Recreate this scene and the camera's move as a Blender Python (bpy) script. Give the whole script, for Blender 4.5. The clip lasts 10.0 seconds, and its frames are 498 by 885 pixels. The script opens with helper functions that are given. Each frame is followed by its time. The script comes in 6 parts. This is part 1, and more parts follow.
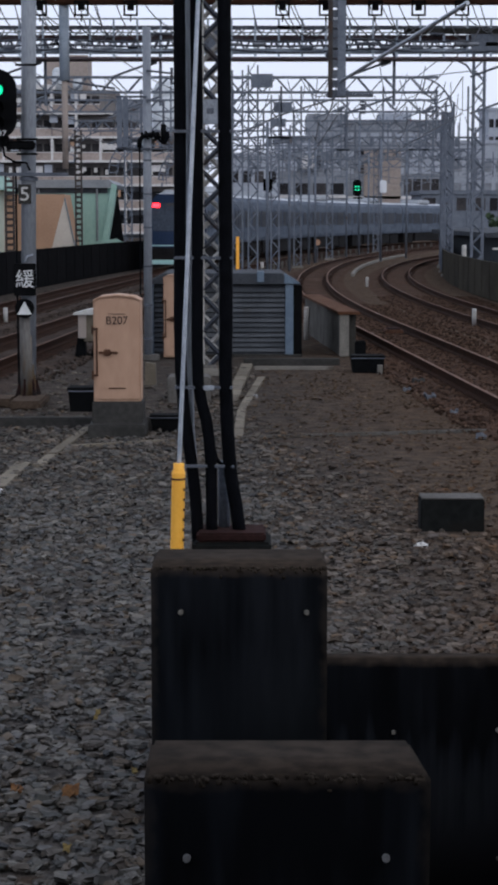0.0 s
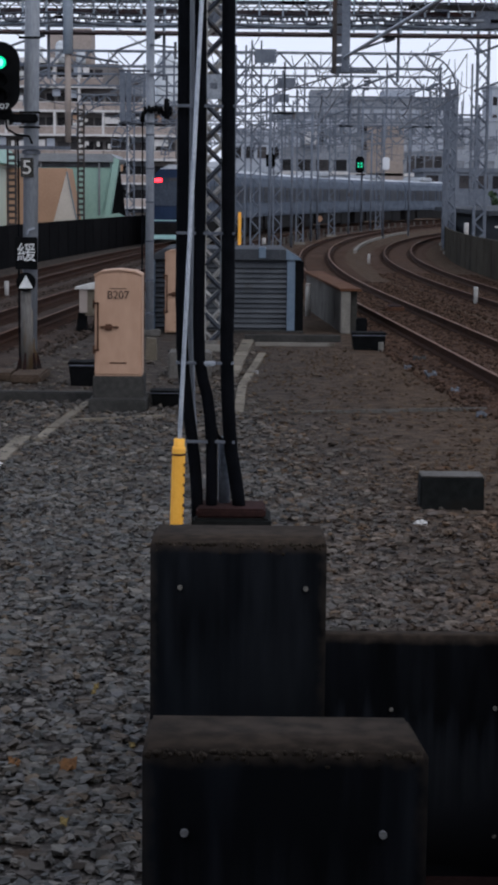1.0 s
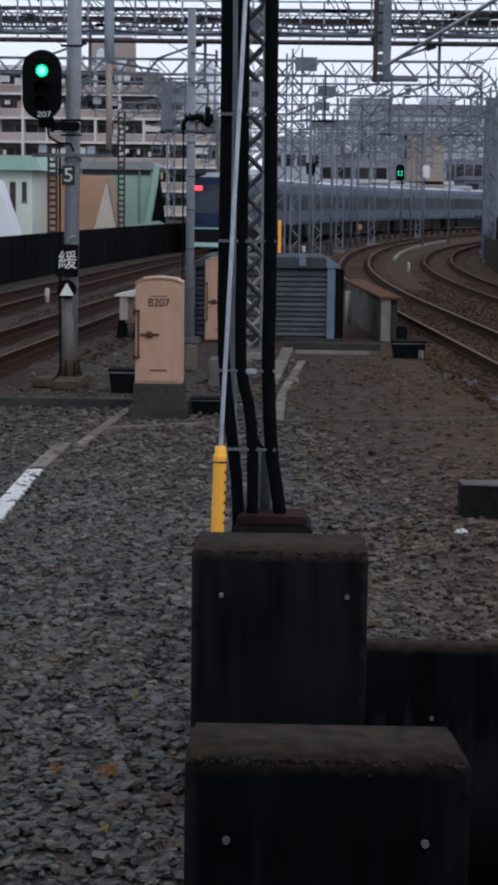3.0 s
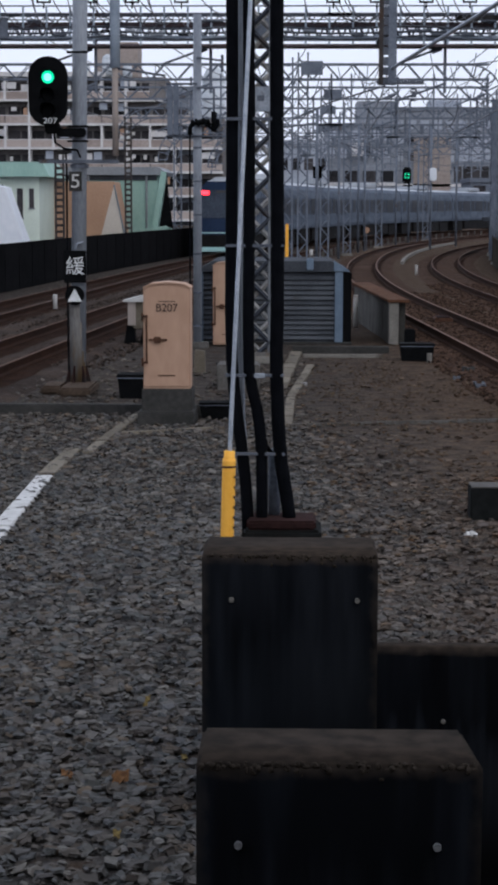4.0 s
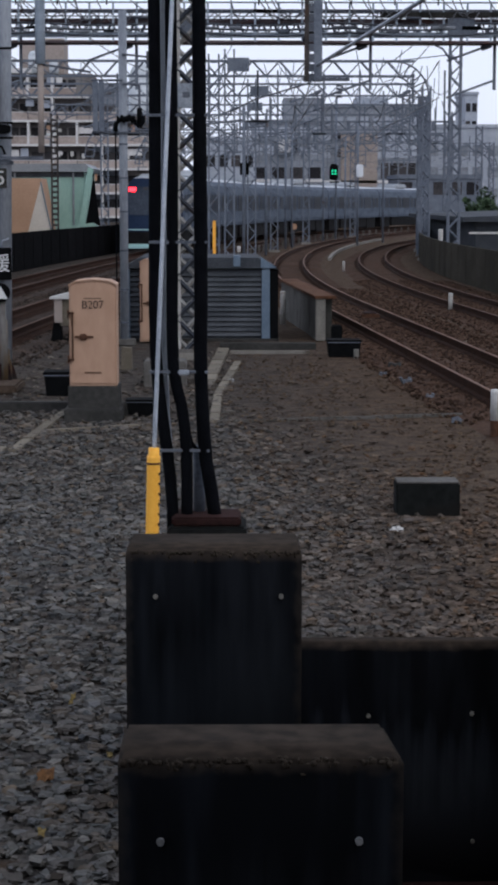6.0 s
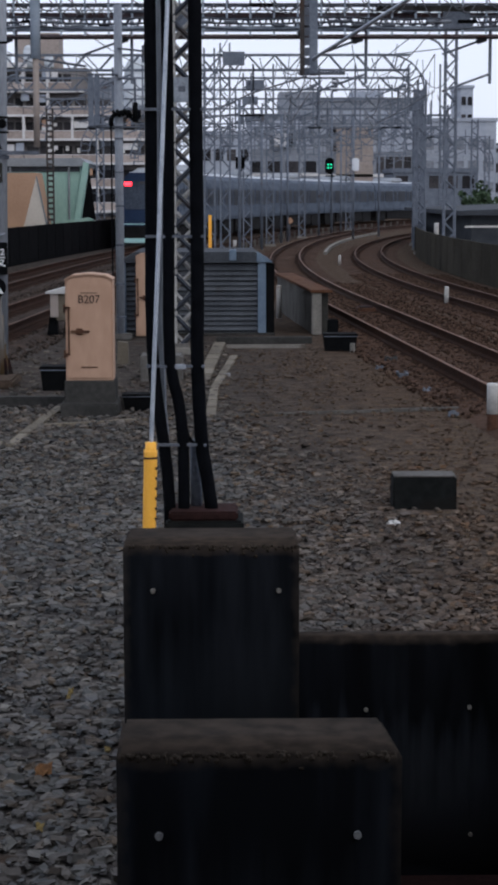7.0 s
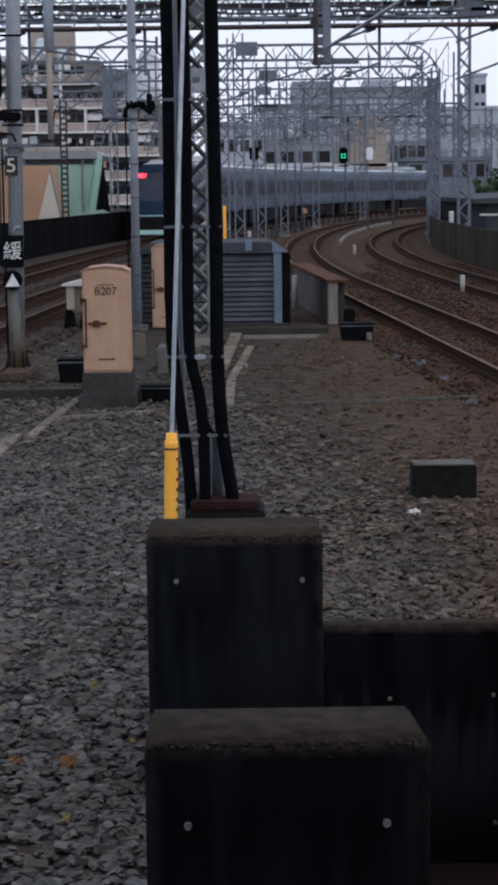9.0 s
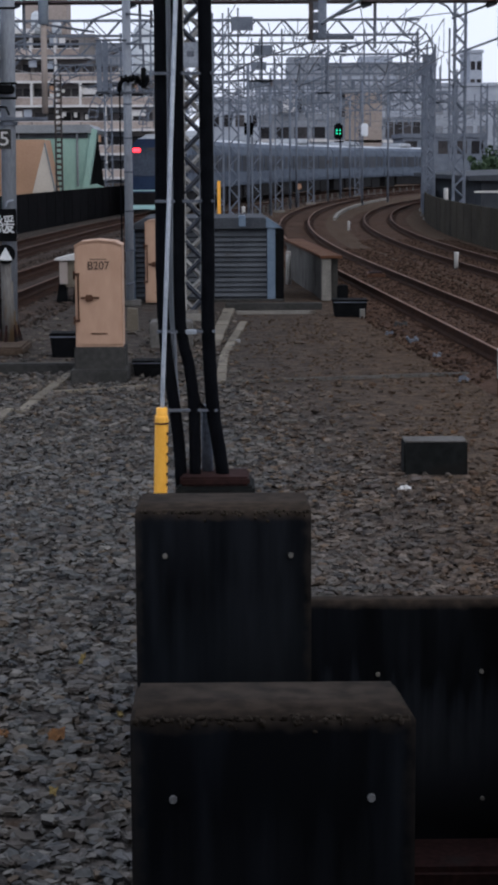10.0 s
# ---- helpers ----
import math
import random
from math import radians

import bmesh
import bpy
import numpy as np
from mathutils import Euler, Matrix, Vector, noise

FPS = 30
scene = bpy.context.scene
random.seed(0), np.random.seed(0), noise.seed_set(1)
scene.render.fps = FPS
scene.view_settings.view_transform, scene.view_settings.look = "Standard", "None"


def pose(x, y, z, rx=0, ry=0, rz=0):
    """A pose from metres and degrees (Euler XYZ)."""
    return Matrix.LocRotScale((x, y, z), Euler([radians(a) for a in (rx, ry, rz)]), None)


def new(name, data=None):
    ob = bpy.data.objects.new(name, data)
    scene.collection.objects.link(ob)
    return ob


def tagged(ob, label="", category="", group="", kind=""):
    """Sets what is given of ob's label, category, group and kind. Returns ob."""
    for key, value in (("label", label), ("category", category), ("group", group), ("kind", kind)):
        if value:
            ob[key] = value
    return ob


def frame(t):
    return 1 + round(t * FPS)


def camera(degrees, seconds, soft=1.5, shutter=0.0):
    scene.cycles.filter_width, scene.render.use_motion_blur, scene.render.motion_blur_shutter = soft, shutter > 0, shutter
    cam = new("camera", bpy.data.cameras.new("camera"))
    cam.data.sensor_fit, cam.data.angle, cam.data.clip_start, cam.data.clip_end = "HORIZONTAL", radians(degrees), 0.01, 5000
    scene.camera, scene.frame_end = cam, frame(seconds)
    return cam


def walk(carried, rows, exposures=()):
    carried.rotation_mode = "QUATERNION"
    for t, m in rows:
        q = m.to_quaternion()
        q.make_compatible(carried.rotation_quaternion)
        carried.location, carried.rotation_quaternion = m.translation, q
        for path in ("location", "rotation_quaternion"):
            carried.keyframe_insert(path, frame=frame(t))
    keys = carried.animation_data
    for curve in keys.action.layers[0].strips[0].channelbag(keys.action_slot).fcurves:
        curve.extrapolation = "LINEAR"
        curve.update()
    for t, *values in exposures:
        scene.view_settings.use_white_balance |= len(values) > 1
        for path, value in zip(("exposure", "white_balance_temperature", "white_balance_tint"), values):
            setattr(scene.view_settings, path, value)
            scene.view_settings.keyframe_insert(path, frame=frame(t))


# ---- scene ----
cam = camera(15.0, 10.0, soft=3.7)
ROWS = [
    (0.0, 0.0000, -0.0000, 2.6000, 83.208, 0.000, -0.000),
    (0.5, -0.0064, 0.0039, 2.5970, 82.826, -0.394, -0.005),
    (1.0, -0.0038, 0.0061, 2.5990, 82.484, -0.569, 0.067),
    (1.5, -0.0076, -0.0025, 2.6000, 82.409, -0.346, 0.271),
    (2.0, -0.0087, 0.0043, 2.5982, 82.522, -0.649, 0.578),
    (2.5, -0.0117, -0.0129, 2.5967, 82.696, -0.894, 0.860),
    (3.0, -0.0179, -0.0011, 2.6005, 82.705, -0.678, 1.260),
    (3.2, -0.0175, -0.0012, 2.6009, 82.721, -0.445, 1.375),
    (4.3, -0.0151, -0.0019, 2.6029, 82.931, -0.004, 1.355),
    (4.5, -0.0147, -0.0020, 2.6033, 82.993, 0.122, 1.104),
    (5.0, -0.0067, 0.0016, 2.6019, 82.840, -0.064, 0.437),
    (5.5, 0.0020, 0.0028, 2.6015, 82.754, -0.193, -0.262),
    (6.0, 0.0107, -0.0017, 2.6003, 82.734, -0.031, -0.696),
    (6.2, 0.0101, -0.0015, 2.6003, 82.763, -0.009, -0.819),
    (7.3, 0.0068, -0.0002, 2.6001, 82.512, 0.227, -0.794),
    (7.5, 0.0062, -0.0000, 2.6001, 82.553, 0.497, -0.694),
    (8.0, -0.0092, -0.0132, 2.5993, 82.632, 0.673, -0.364),
    (8.5, -0.0157, -0.0070, 2.5958, 82.459, 0.507, -0.518),
    (9.0, -0.0179, 0.0080, 2.5941, 82.284, 0.723, -0.417),
    (9.5, -0.0089, 0.0101, 2.5897, 81.961, 0.562, -0.488),
    (10.0, -0.0021, 0.0098, 2.5898, 81.554, 0.317, -0.569),
]
walk(cam, [(t, pose(x, y, z, rx, ry, rz)) for t, x, y, z, rx, ry, rz in ROWS], exposures=((0.0, -0.06), (2.0, 0.0), (7.5, 0.02), (10.0, 0.08)))

# ---- light: an overcast sky near dusk, a very soft sun behind the cloud ----
SUN_EL, SUN_ROT = radians(38), radians(150)
world = bpy.data.worlds.new("overcast_sky")
scene.world = world
world.use_nodes = True
wn = world.node_tree
wn.nodes.clear()
w_out = wn.nodes.new("ShaderNodeOutputWorld")
w_bg = wn.nodes.new("ShaderNodeBackground")
w_sky = wn.nodes.new("ShaderNodeTexSky")
w_sky.sky_type, w_sky.sun_disc = "NISHITA", False
w_sky.sun_elevation, w_sky.sun_rotation = SUN_EL, SUN_ROT
w_sky.dust_density, w_sky.air_density, w_sky.ozone_density = 4.0, 1.0, 1.0
w_cloud = wn.nodes.new("ShaderNodeMix")
w_cloud.data_type = "RGBA"
w_cloud.inputs["Factor"].default_value = 0.8
w_cloud.inputs["B"].default_value = (8.5, 9.2, 11.1, 1)
w_bg.inputs["Strength"].default_value = 0.114
wn.links.new(w_sky.outputs["Color"], w_cloud.inputs["A"])
wn.links.new(w_cloud.outputs["Result"], w_bg.inputs["Color"])
wn.links.new(w_bg.outputs["Background"], w_out.inputs["Surface"])
sun = new("sun", bpy.data.lights.new("sun", "SUN"))
sun.data.energy, sun.data.angle, sun.data.color = 0.5, radians(40), (1.0, 0.96, 0.9)
sun.rotation_euler = (radians(90) - SUN_EL, 0, radians(180) - SUN_ROT)
scene.view_settings.exposure = 0.0


# ---- materials ----
def mat(name, c1, c2, rough=0.8, metal=0.0, scale=6.0, fine=60.0, bump=0.2, spots=None, spot_amount=0.45, stretch=(1, 1, 1), depth=0.01, island=0.0, piece=0.0, spec=0.14, dust=None, soil=None):
    """Two tones mixed by coarse and fine noise, worn spots of a third colour, and a fine relief."""
    m = bpy.data.materials.new(name)
    m.use_nodes = True
    nt = m.node_tree
    n, l = nt.nodes, nt.links
    b = n["Principled BSDF"]
    tc = n.new("ShaderNodeTexCoord")
    mp = n.new("ShaderNodeMapping")
    mp.inputs["Scale"].default_value = stretch
    geo = n.new("ShaderNodeNewGeometry")
    l.new(geo.outputs["Position"], mp.inputs["Vector"])
    a = n.new("ShaderNodeTexNoise")
    a.inputs["Scale"].default_value, a.inputs["Detail"].default_value = scale, 4
    f = n.new("ShaderNodeTexNoise")
    f.inputs["Scale"].default_value, f.inputs["Detail"].default_value = fine, 3
    l.new(mp.outputs["Vector"], a.inputs["Vector"])
    l.new(mp.outputs["Vector"], f.inputs["Vector"])
    add = n.new("ShaderNodeMath")
    add.operation = "ADD"
    l.new(a.outputs["Fac"], add.inputs[0])
    l.new(f.outputs["Fac"], add.inputs[1])
    src = add.outputs[0]
    if island or piece:
        extra = n.new("ShaderNodeMath")
        extra.operation = "MULTIPLY_ADD"
        extra.inputs[1].default_value = island or piece
        if island:
            l.new(geo.outputs["Random Per Island"], extra.inputs[0])
        else:
            info = n.new("ShaderNodeObjectInfo")
            l.new(info.outputs["Random"], extra.inputs[0])
        l.new(src, extra.inputs[2])
        sub = n.new("ShaderNodeMath")
        sub.operation = "SUBTRACT"
        sub.inputs[1].default_value = (island or piece) / 2
        l.new(extra.outputs[0], sub.inputs[0])
        src = sub.outputs[0]
    ramp = n.new("ShaderNodeMapRange")
    ramp.inputs["From Min"].default_value, ramp.inputs["From Max"].default_value = 0.75, 1.25
    l.new(src, ramp.inputs["Value"])
    mix = n.new("ShaderNodeMix")
    mix.data_type = "RGBA"
    mix.inputs["A"].default_value, mix.inputs["B"].default_value = (*c1, 1), (*c2, 1)
    l.new(ramp.outputs["Result"], mix.inputs["Factor"])
    col = mix.outputs["Result"]
    if spots:
        s = n.new("ShaderNodeTexNoise")
        s.inputs["Scale"].default_value, s.inputs["Detail"].default_value = scale * 0.7, 6
        off = n.new("ShaderNodeMapping")
        off.inputs["Location"].default_value = (7.3, 2.1, 4.4)
        l.new(mp.outputs["Vector"], off.inputs["Vector"])
        l.new(off.outputs["Vector"], s.inputs["Vector"])
        r2 = n.new("ShaderNodeMapRange")
        r2.inputs["From Min"].default_value, r2.inputs["From Max"].default_value = 1 - spot_amount, 1.1 - spot_amount
        l.new(s.outputs["Fac"], r2.inputs["Value"])
        m2 = n.new("ShaderNodeMix")
        m2.data_type = "RGBA"
        m2.inputs["B"].default_value = (*spots, 1)
        l.new(r2.outputs["Result"], m2.inputs["Factor"])
        l.new(col, m2.inputs["A"])
        col = m2.outputs["Result"]
    if dust:
        sep = n.new("ShaderNodeSeparateXYZ")
        l.new(geo.outputs["Position"], sep.inputs["Vector"])
        wob = n.new("ShaderNodeMath")
        wob.operation = "MULTIPLY_ADD"
        wob.inputs[1].default_value = 2.2
        l.new(a.outputs["Fac"], wob.inputs[0])
        l.new(sep.outputs["X"], wob.inputs[2])
        r3 = n.new("ShaderNodeMapRange")
        r3.inputs["From Min"].default_value, r3.inputs["From Max"].default_value = 1.0, 3.4
        r3.inputs["To Max"].default_value = 0.85
        l.new(wob.outputs[0], r3.inputs["Value"])
        m3 = n.new("ShaderNodeMix")
        m3.data_type, m3.blend_type = "RGBA", "MULTIPLY"
        m3.inputs["B"].default_value = (*dust, 1)
        if soil:
            m3.blend_type = "MIX"
            earth = n.new("ShaderNodeMix")
            earth.data_type = "RGBA"
            earth.inputs["A"].default_value, earth.inputs["B"].default_value = (*soil[0], 1), (*soil[1], 1)
            l.new(ramp.outputs["Result"], earth.inputs["Factor"])
            l.new(earth.outputs["Result"], m3.inputs["B"])
        l.new(r3.outputs["Result"], m3.inputs["Factor"])
        l.new(col, m3.inputs["A"])
        col = m3.outputs["Result"]
        far = n.new("ShaderNodeMath")
        far.operation = "MULTIPLY_ADD"
        far.inputs[1].default_value = 6.0
        l.new(a.outputs["Fac"], far.inputs[0])
        l.new(sep.outputs["Y"], far.inputs[2])
        r4 = n.new("ShaderNodeMapRange")
        r4.inputs["From Min"].default_value, r4.inputs["From Max"].default_value = 19.0, 28.0
        l.new(far.outputs[0], r4.inputs["Value"])
        m4 = n.new("ShaderNodeMix")
        m4.data_type, m4.blend_type = "RGBA", "MULTIPLY"
        m4.inputs["B"].default_value = (0.85, 0.78, 0.72, 1)
        l.new(r4.outputs["Result"], m4.inputs["Factor"])
        l.new(col, m4.inputs["A"])
        col = m4.outputs["Result"]
    l.new(col, b.inputs["Base Color"])
    b.inputs["Specular IOR Level"].default_value = spec
    b.inputs["Roughness"].default_value, b.inputs["Metallic"].default_value = rough, metal
    if bump:
        bp = n.new("ShaderNodeBump")
        bp.inputs["Strength"].default_value, bp.inputs["Distance"].default_value = bump, depth
        l.new(add.outputs[0], bp.inputs["Height"])
        l.new(bp.outputs["Normal"], b.inputs["Normal"])
    return m


def glow(name, colour, strength):
    m = bpy.data.materials.new(name)
    m.use_nodes = True
    b = m.node_tree.nodes["Principled BSDF"]
    b.inputs["Base Color"].default_value = (*colour, 1)
    b.inputs["Emission Color"].default_value = (*colour, 1)
    b.inputs["Emission Strength"].default_value = strength
    return m


M_GROUND = mat("ballast_ground", (0.02, 0.0185, 0.018), (0.09, 0.083, 0.077), 0.95, 0, 4.5, 21, 1.0, (0.055, 0.04, 0.03), 0.42, depth=0.06, spec=0.06, dust=(1.0, 0.7, 0.53), soil=((0.039, 0.0265, 0.0182), (0.113, 0.081, 0.057)))
M_RUSTBED = mat("rusty_ballast", (0.027, 0.0168, 0.0122), (0.08, 0.05, 0.0365), 0.97, 0, 0.9, 14, 1.0, (0.058, 0.032, 0.021), 0.43, depth=0.06, spec=0.03)

M_GREYBED = mat("grey_brown_ballast", (0.022, 0.0168, 0.0145), (0.062, 0.048, 0.0405), 0.97, 0, 0.9, 14, 1.0, (0.062, 0.044, 0.034), 0.43, depth=0.06, spec=0.03)
M_DUST_SHADE = mat("brake_dust_and_shade", (0.011, 0.0055, 0.0036), (0.034, 0.0175, 0.0112), 0.97, 0, 2.5, 16, 1.0, (0.02, 0.0095, 0.006), 0.43, depth=0.05, spec=0.03)
M_BEDSTONE = mat("rusty_ballast_stone", (0.025, 0.0155, 0.0112), (0.077, 0.0485, 0.0355), 0.95, 0, 1.5, 30, 0.3, island=1.1, spec=0.04)
M_GREYSTONE = mat("grey_brown_ballast_stone", (0.022, 0.0168, 0.0142), (0.066, 0.051, 0.043), 0.95, 0, 1.5, 30, 0.3, island=1.1, spec=0.04)
M_LITTER = mat("dead_leaf_litter", (0.03, 0.02, 0.014), (0.095, 0.068, 0.046), 0.9, 0, 4, 40, 0.2, (0.07, 0.04, 0.023), 0.42, island=1.0, spec=0.05)


def stone_material():
    """Angular stones, each with a tint of its own, rustier towards the running track."""
    m = mat("ballast_stone", (0.05, 0.05, 0.05), (0.1, 0.1, 0.1), 0.93, 0, 1.1, 40, 0.5, spec=0.1, dust=(0.95, 0.66, 0.48))
    nt = m.node_tree
    n, l = nt.nodes, nt.links
    geo = n.new("ShaderNodeNewGeometry")
    ramp = n.new("ShaderNodeValToRGB")
    el = ramp.color_ramp.elements
    tints = ((0.0, (0.041, 0.043, 0.046)), (0.15, (0.08, 0.082, 0.081)), (0.3, (0.066, 0.057, 0.05)), (0.45, (0.094, 0.095, 0.097)), (0.58, (0.08, 0.072, 0.064)), (0.7, (0.118, 0.114, 0.108)), (0.8, (0.07, 0.073, 0.072)), (0.88, (0.142, 0.136, 0.126)), (0.94, (0.078, 0.066, 0.055)), (0.985, (0.105, 0.085, 0.066)))
    el[0].position, el[0].color = tints[0][0], (*tints[0][1], 1)
    el[1].position, el[1].color = tints[1][0], (*tints[1][1], 1)
    for p, c in tints[2:]:
        e = el.new(p)
        e.color = (*c, 1)
    l.new(geo.outputs["Random Per Island"], ramp.inputs["Fac"])
    first = [x for x in n if x.bl_idname == "ShaderNodeMix" and x.blend_type == "MIX"][0]
    grade = n.new("ShaderNodeMix")
    grade.data_type, grade.blend_type = "RGBA", "MULTIPLY"
    grade.inputs["Factor"].default_value = 1.0
    tone = n.new("ShaderNodeMix")
    tone.data_type = "RGBA"
    tone.inputs["A"].default_value, tone.inputs["B"].default_value = (0.82, 0.82, 0.83, 1), (1.32, 1.3, 1.27, 1)
    l.new(first.inputs["Factor"].links[0].from_socket, tone.inputs["Factor"])
    l.new(ramp.outputs["Color"], grade.inputs["A"])
    l.new(tone.outputs["Result"], grade.inputs["B"])
    for k in list(first.outputs["Result"].links):
        l.new(grade.outputs["Result"], k.to_socket)
    return m


def block_material(height, half, pale, reach, tone):
    """Streaked concrete, shade put into its dark faces, with a ragged brown moss stain along its upper edge."""
    # The near-black face tones hold the shade from the covered platform.
    m = mat("shaded_weathered_concrete", [c * tone for c in (0.0035, 0.0042, 0.0056)], [c * tone for c in (0.0135, 0.0155, 0.0195)], 0.95, 0, 1.7, 5, 0.25, [c * tone for c in (0.0035, 0.004, 0.005)], 0.5, stretch=(3.0, 1, 0.35), spec=0.03)
    nt = m.node_tree
    n, l = nt.nodes, nt.links
    b = n["Principled BSDF"]
    old = b.inputs["Base Color"].links[0].from_socket
    tc = n.new("ShaderNodeTexCoord")
    sep = n.new("ShaderNodeSeparateXYZ")
    l.new(tc.outputs["Object"], sep.inputs["Vector"])
    ns = n.new("ShaderNodeTexNoise")
    ns.inputs["Scale"].default_value, ns.inputs["Detail"].default_value = 16, 6
    l.new(tc.outputs["Object"], ns.inputs["Vector"])
    add = n.new("ShaderNodeMath")
    add.operation = "MULTIPLY_ADD"
    add.inputs[1].default_value = 0.05
    l.new(ns.outputs["Fac"], add.inputs[0])
    l.new(sep.outputs["Z"], add.inputs[2])
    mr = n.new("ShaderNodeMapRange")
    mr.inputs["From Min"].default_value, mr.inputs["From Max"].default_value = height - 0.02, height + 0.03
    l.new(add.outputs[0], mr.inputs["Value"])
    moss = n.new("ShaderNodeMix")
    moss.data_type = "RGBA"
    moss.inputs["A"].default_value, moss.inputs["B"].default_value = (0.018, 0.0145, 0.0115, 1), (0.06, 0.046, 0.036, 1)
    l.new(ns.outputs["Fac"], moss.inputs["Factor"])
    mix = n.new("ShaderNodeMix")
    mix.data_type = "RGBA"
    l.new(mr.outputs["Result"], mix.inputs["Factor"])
    # bare, limy streaks below the black algae that hangs from the top
    run = n.new("ShaderNodeMapping")
    run.inputs["Scale"].default_value = (9.0, 1.0, 0.8)
    l.new(tc.outputs["Object"], run.inputs["Vector"])
    streak = n.new("ShaderNodeTexNoise")
    streak.inputs["Scale"].default_value, streak.inputs["Detail"].default_value = 1.6, 5
    l.new(run.outputs["Vector"], streak.inputs["Vector"])
    fall = n.new("ShaderNodeMath")
    fall.operation = "MULTIPLY_ADD"
    fall.inputs[1].default_value = -0.75
    l.new(streak.outputs["Fac"], fall.inputs[0])
    l.new(sep.outputs["Z"], fall.inputs[2])
    bare = n.new("ShaderNodeMapRange")
    bare.inputs["From Min"].default_value, bare.inputs["From Max"].default_value = height - reach - 0.35, height - reach - 0.85
    l.new(fall.outputs[0], bare.inputs["Value"])
    lime = n.new("ShaderNodeMix")
    lime.data_type = "RGBA"
    lime.inputs["B"].default_value = (*pale, 1)
    l.new(bare.outputs["Result"], lime.inputs["Factor"])
    l.new(old, lime.inputs["A"])
    # chipped, dusty upright corners
    away = n.new("ShaderNodeMath")
    away.operation = "ABSOLUTE"
    l.new(sep.outputs["X"], away.inputs[0])
    chip = n.new("ShaderNodeMath")
    chip.operation = "MULTIPLY_ADD"
    chip.inputs[1].default_value = 0.09
    l.new(ns.outputs["Fac"], chip.inputs[0])
    l.new(away.outputs[0], chip.inputs[2])
    worn = n.new("ShaderNodeMapRange")
    worn.inputs["From Min"].default_value, worn.inputs["From Max"].default_value = half + 0.01, half + 0.06
    worn.inputs["To Max"].default_value = 0.75
    l.new(chip.outputs[0], worn.inputs["Value"])
    dusty = n.new("ShaderNodeMix")
    dusty.data_type = "RGBA"
    dusty.inputs["B"].default_value = (0.032, 0.027, 0.0235, 1)
    l.new(worn.outputs["Result"], dusty.inputs["Factor"])
    l.new(lime.outputs["Result"], dusty.inputs["A"])
    l.new(dusty.outputs["Result"], mix.inputs["A"])
    l.new(moss.outputs["Result"], mix.inputs["B"])
    l.new(mix.outputs["Result"], b.inputs["Base Color"])
    return m

M_STONE = stone_material()
M_MOSS = mat("mossy_concrete_top", (0.02, 0.016, 0.0125), (0.05, 0.04, 0.031), 0.95, 0, 6, 70, 0.9, (0.026, 0.027, 0.017), 0.4, spec=0.06)
M_CONC = mat("grey_concrete", (0.12, 0.115, 0.105), (0.22, 0.21, 0.19), 0.9, 0, 2.5, 40, 0.4, (0.08, 0.068, 0.056), 0.4)
M_CONC_D = mat("dirty_concrete", (0.028, 0.028, 0.027), (0.05, 0.049, 0.047), 0.92, 0, 2.5, 16, 0.25, (0.02, 0.019, 0.018), 0.42, spec=0.1)
M_LID = mat("cable_trough_lid", (0.098, 0.085, 0.066), (0.168, 0.148, 0.117), 0.9, 0, 3, 40, 0.4, (0.08, 0.065, 0.05), 0.4, piece=0.5, spec=0.15)
M_WHITE = mat("worn_white_paint", (0.4, 0.4, 0.39), (0.56, 0.56, 0.55), 0.7, 0, 8, 60, 0.2, (0.22, 0.19, 0.16), 0.36)
M_BEIGE = mat("beige_painted_steel", (0.36, 0.23, 0.162), (0.42, 0.275, 0.196), 0.6, 0, 1.5, 12, 0.1, (0.33, 0.205, 0.14), 0.38, stretch=(1, 1, 0.4))
M_RUST = mat("rusty_iron", (0.045, 0.023, 0.016), (0.1, 0.05, 0.031), 0.88, 0.1, 9, 70, 0.5, (0.03, 0.018, 0.014), 0.42, spec=0.12)
# Haze over the far masts is put into this paler, bluer steel.
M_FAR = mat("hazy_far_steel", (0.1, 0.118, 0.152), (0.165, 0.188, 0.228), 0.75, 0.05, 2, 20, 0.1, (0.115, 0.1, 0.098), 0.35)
M_SHEDROOF = mat("dull_grey_roof", (0.032, 0.037, 0.045), (0.06, 0.067, 0.078), 0.7, 0.0, 2, 30, 0.2, spec=0.06)
M_SCRAP = mat("dusty_pale_scrap", (0.16, 0.16, 0.165), (0.27, 0.27, 0.27), 0.8, 0, 20, 90, 0.2)
M_WALLGREY = mat("weathered_wall_grey", (0.065, 0.062, 0.058), (0.12, 0.115, 0.108), 0.9, 0, 1.8, 30, 0.4, (0.045, 0.04, 0.036), 0.42, spec=0.1)
M_REDBASE = mat("red_brown_foundation", (0.018, 0.0095, 0.009), (0.036, 0.018, 0.017), 0.92, 0, 3, 30, 0.3, (0.022, 0.02, 0.02), 0.47, spec=0.05)
M_CONC_B = mat("near_black_concrete", (0.0065, 0.0074, 0.0076), (0.015, 0.0165, 0.0165), 0.92, 0, 2.5, 16, 0.25, (0.011, 0.0105, 0.01), 0.42, spec=0.06)
M_RAIL = mat("rail_side_rust", (0.017, 0.008, 0.0052), (0.038, 0.0172, 0.0102), 0.88, 0.1, 4, 50, 0.4, spec=0.08)
M_RAILTOP = mat("rail_head", (0.09, 0.045, 0.03), (0.155, 0.088, 0.062), 0.65, 0.0, 2, 40, 0.1, spec=0.12)
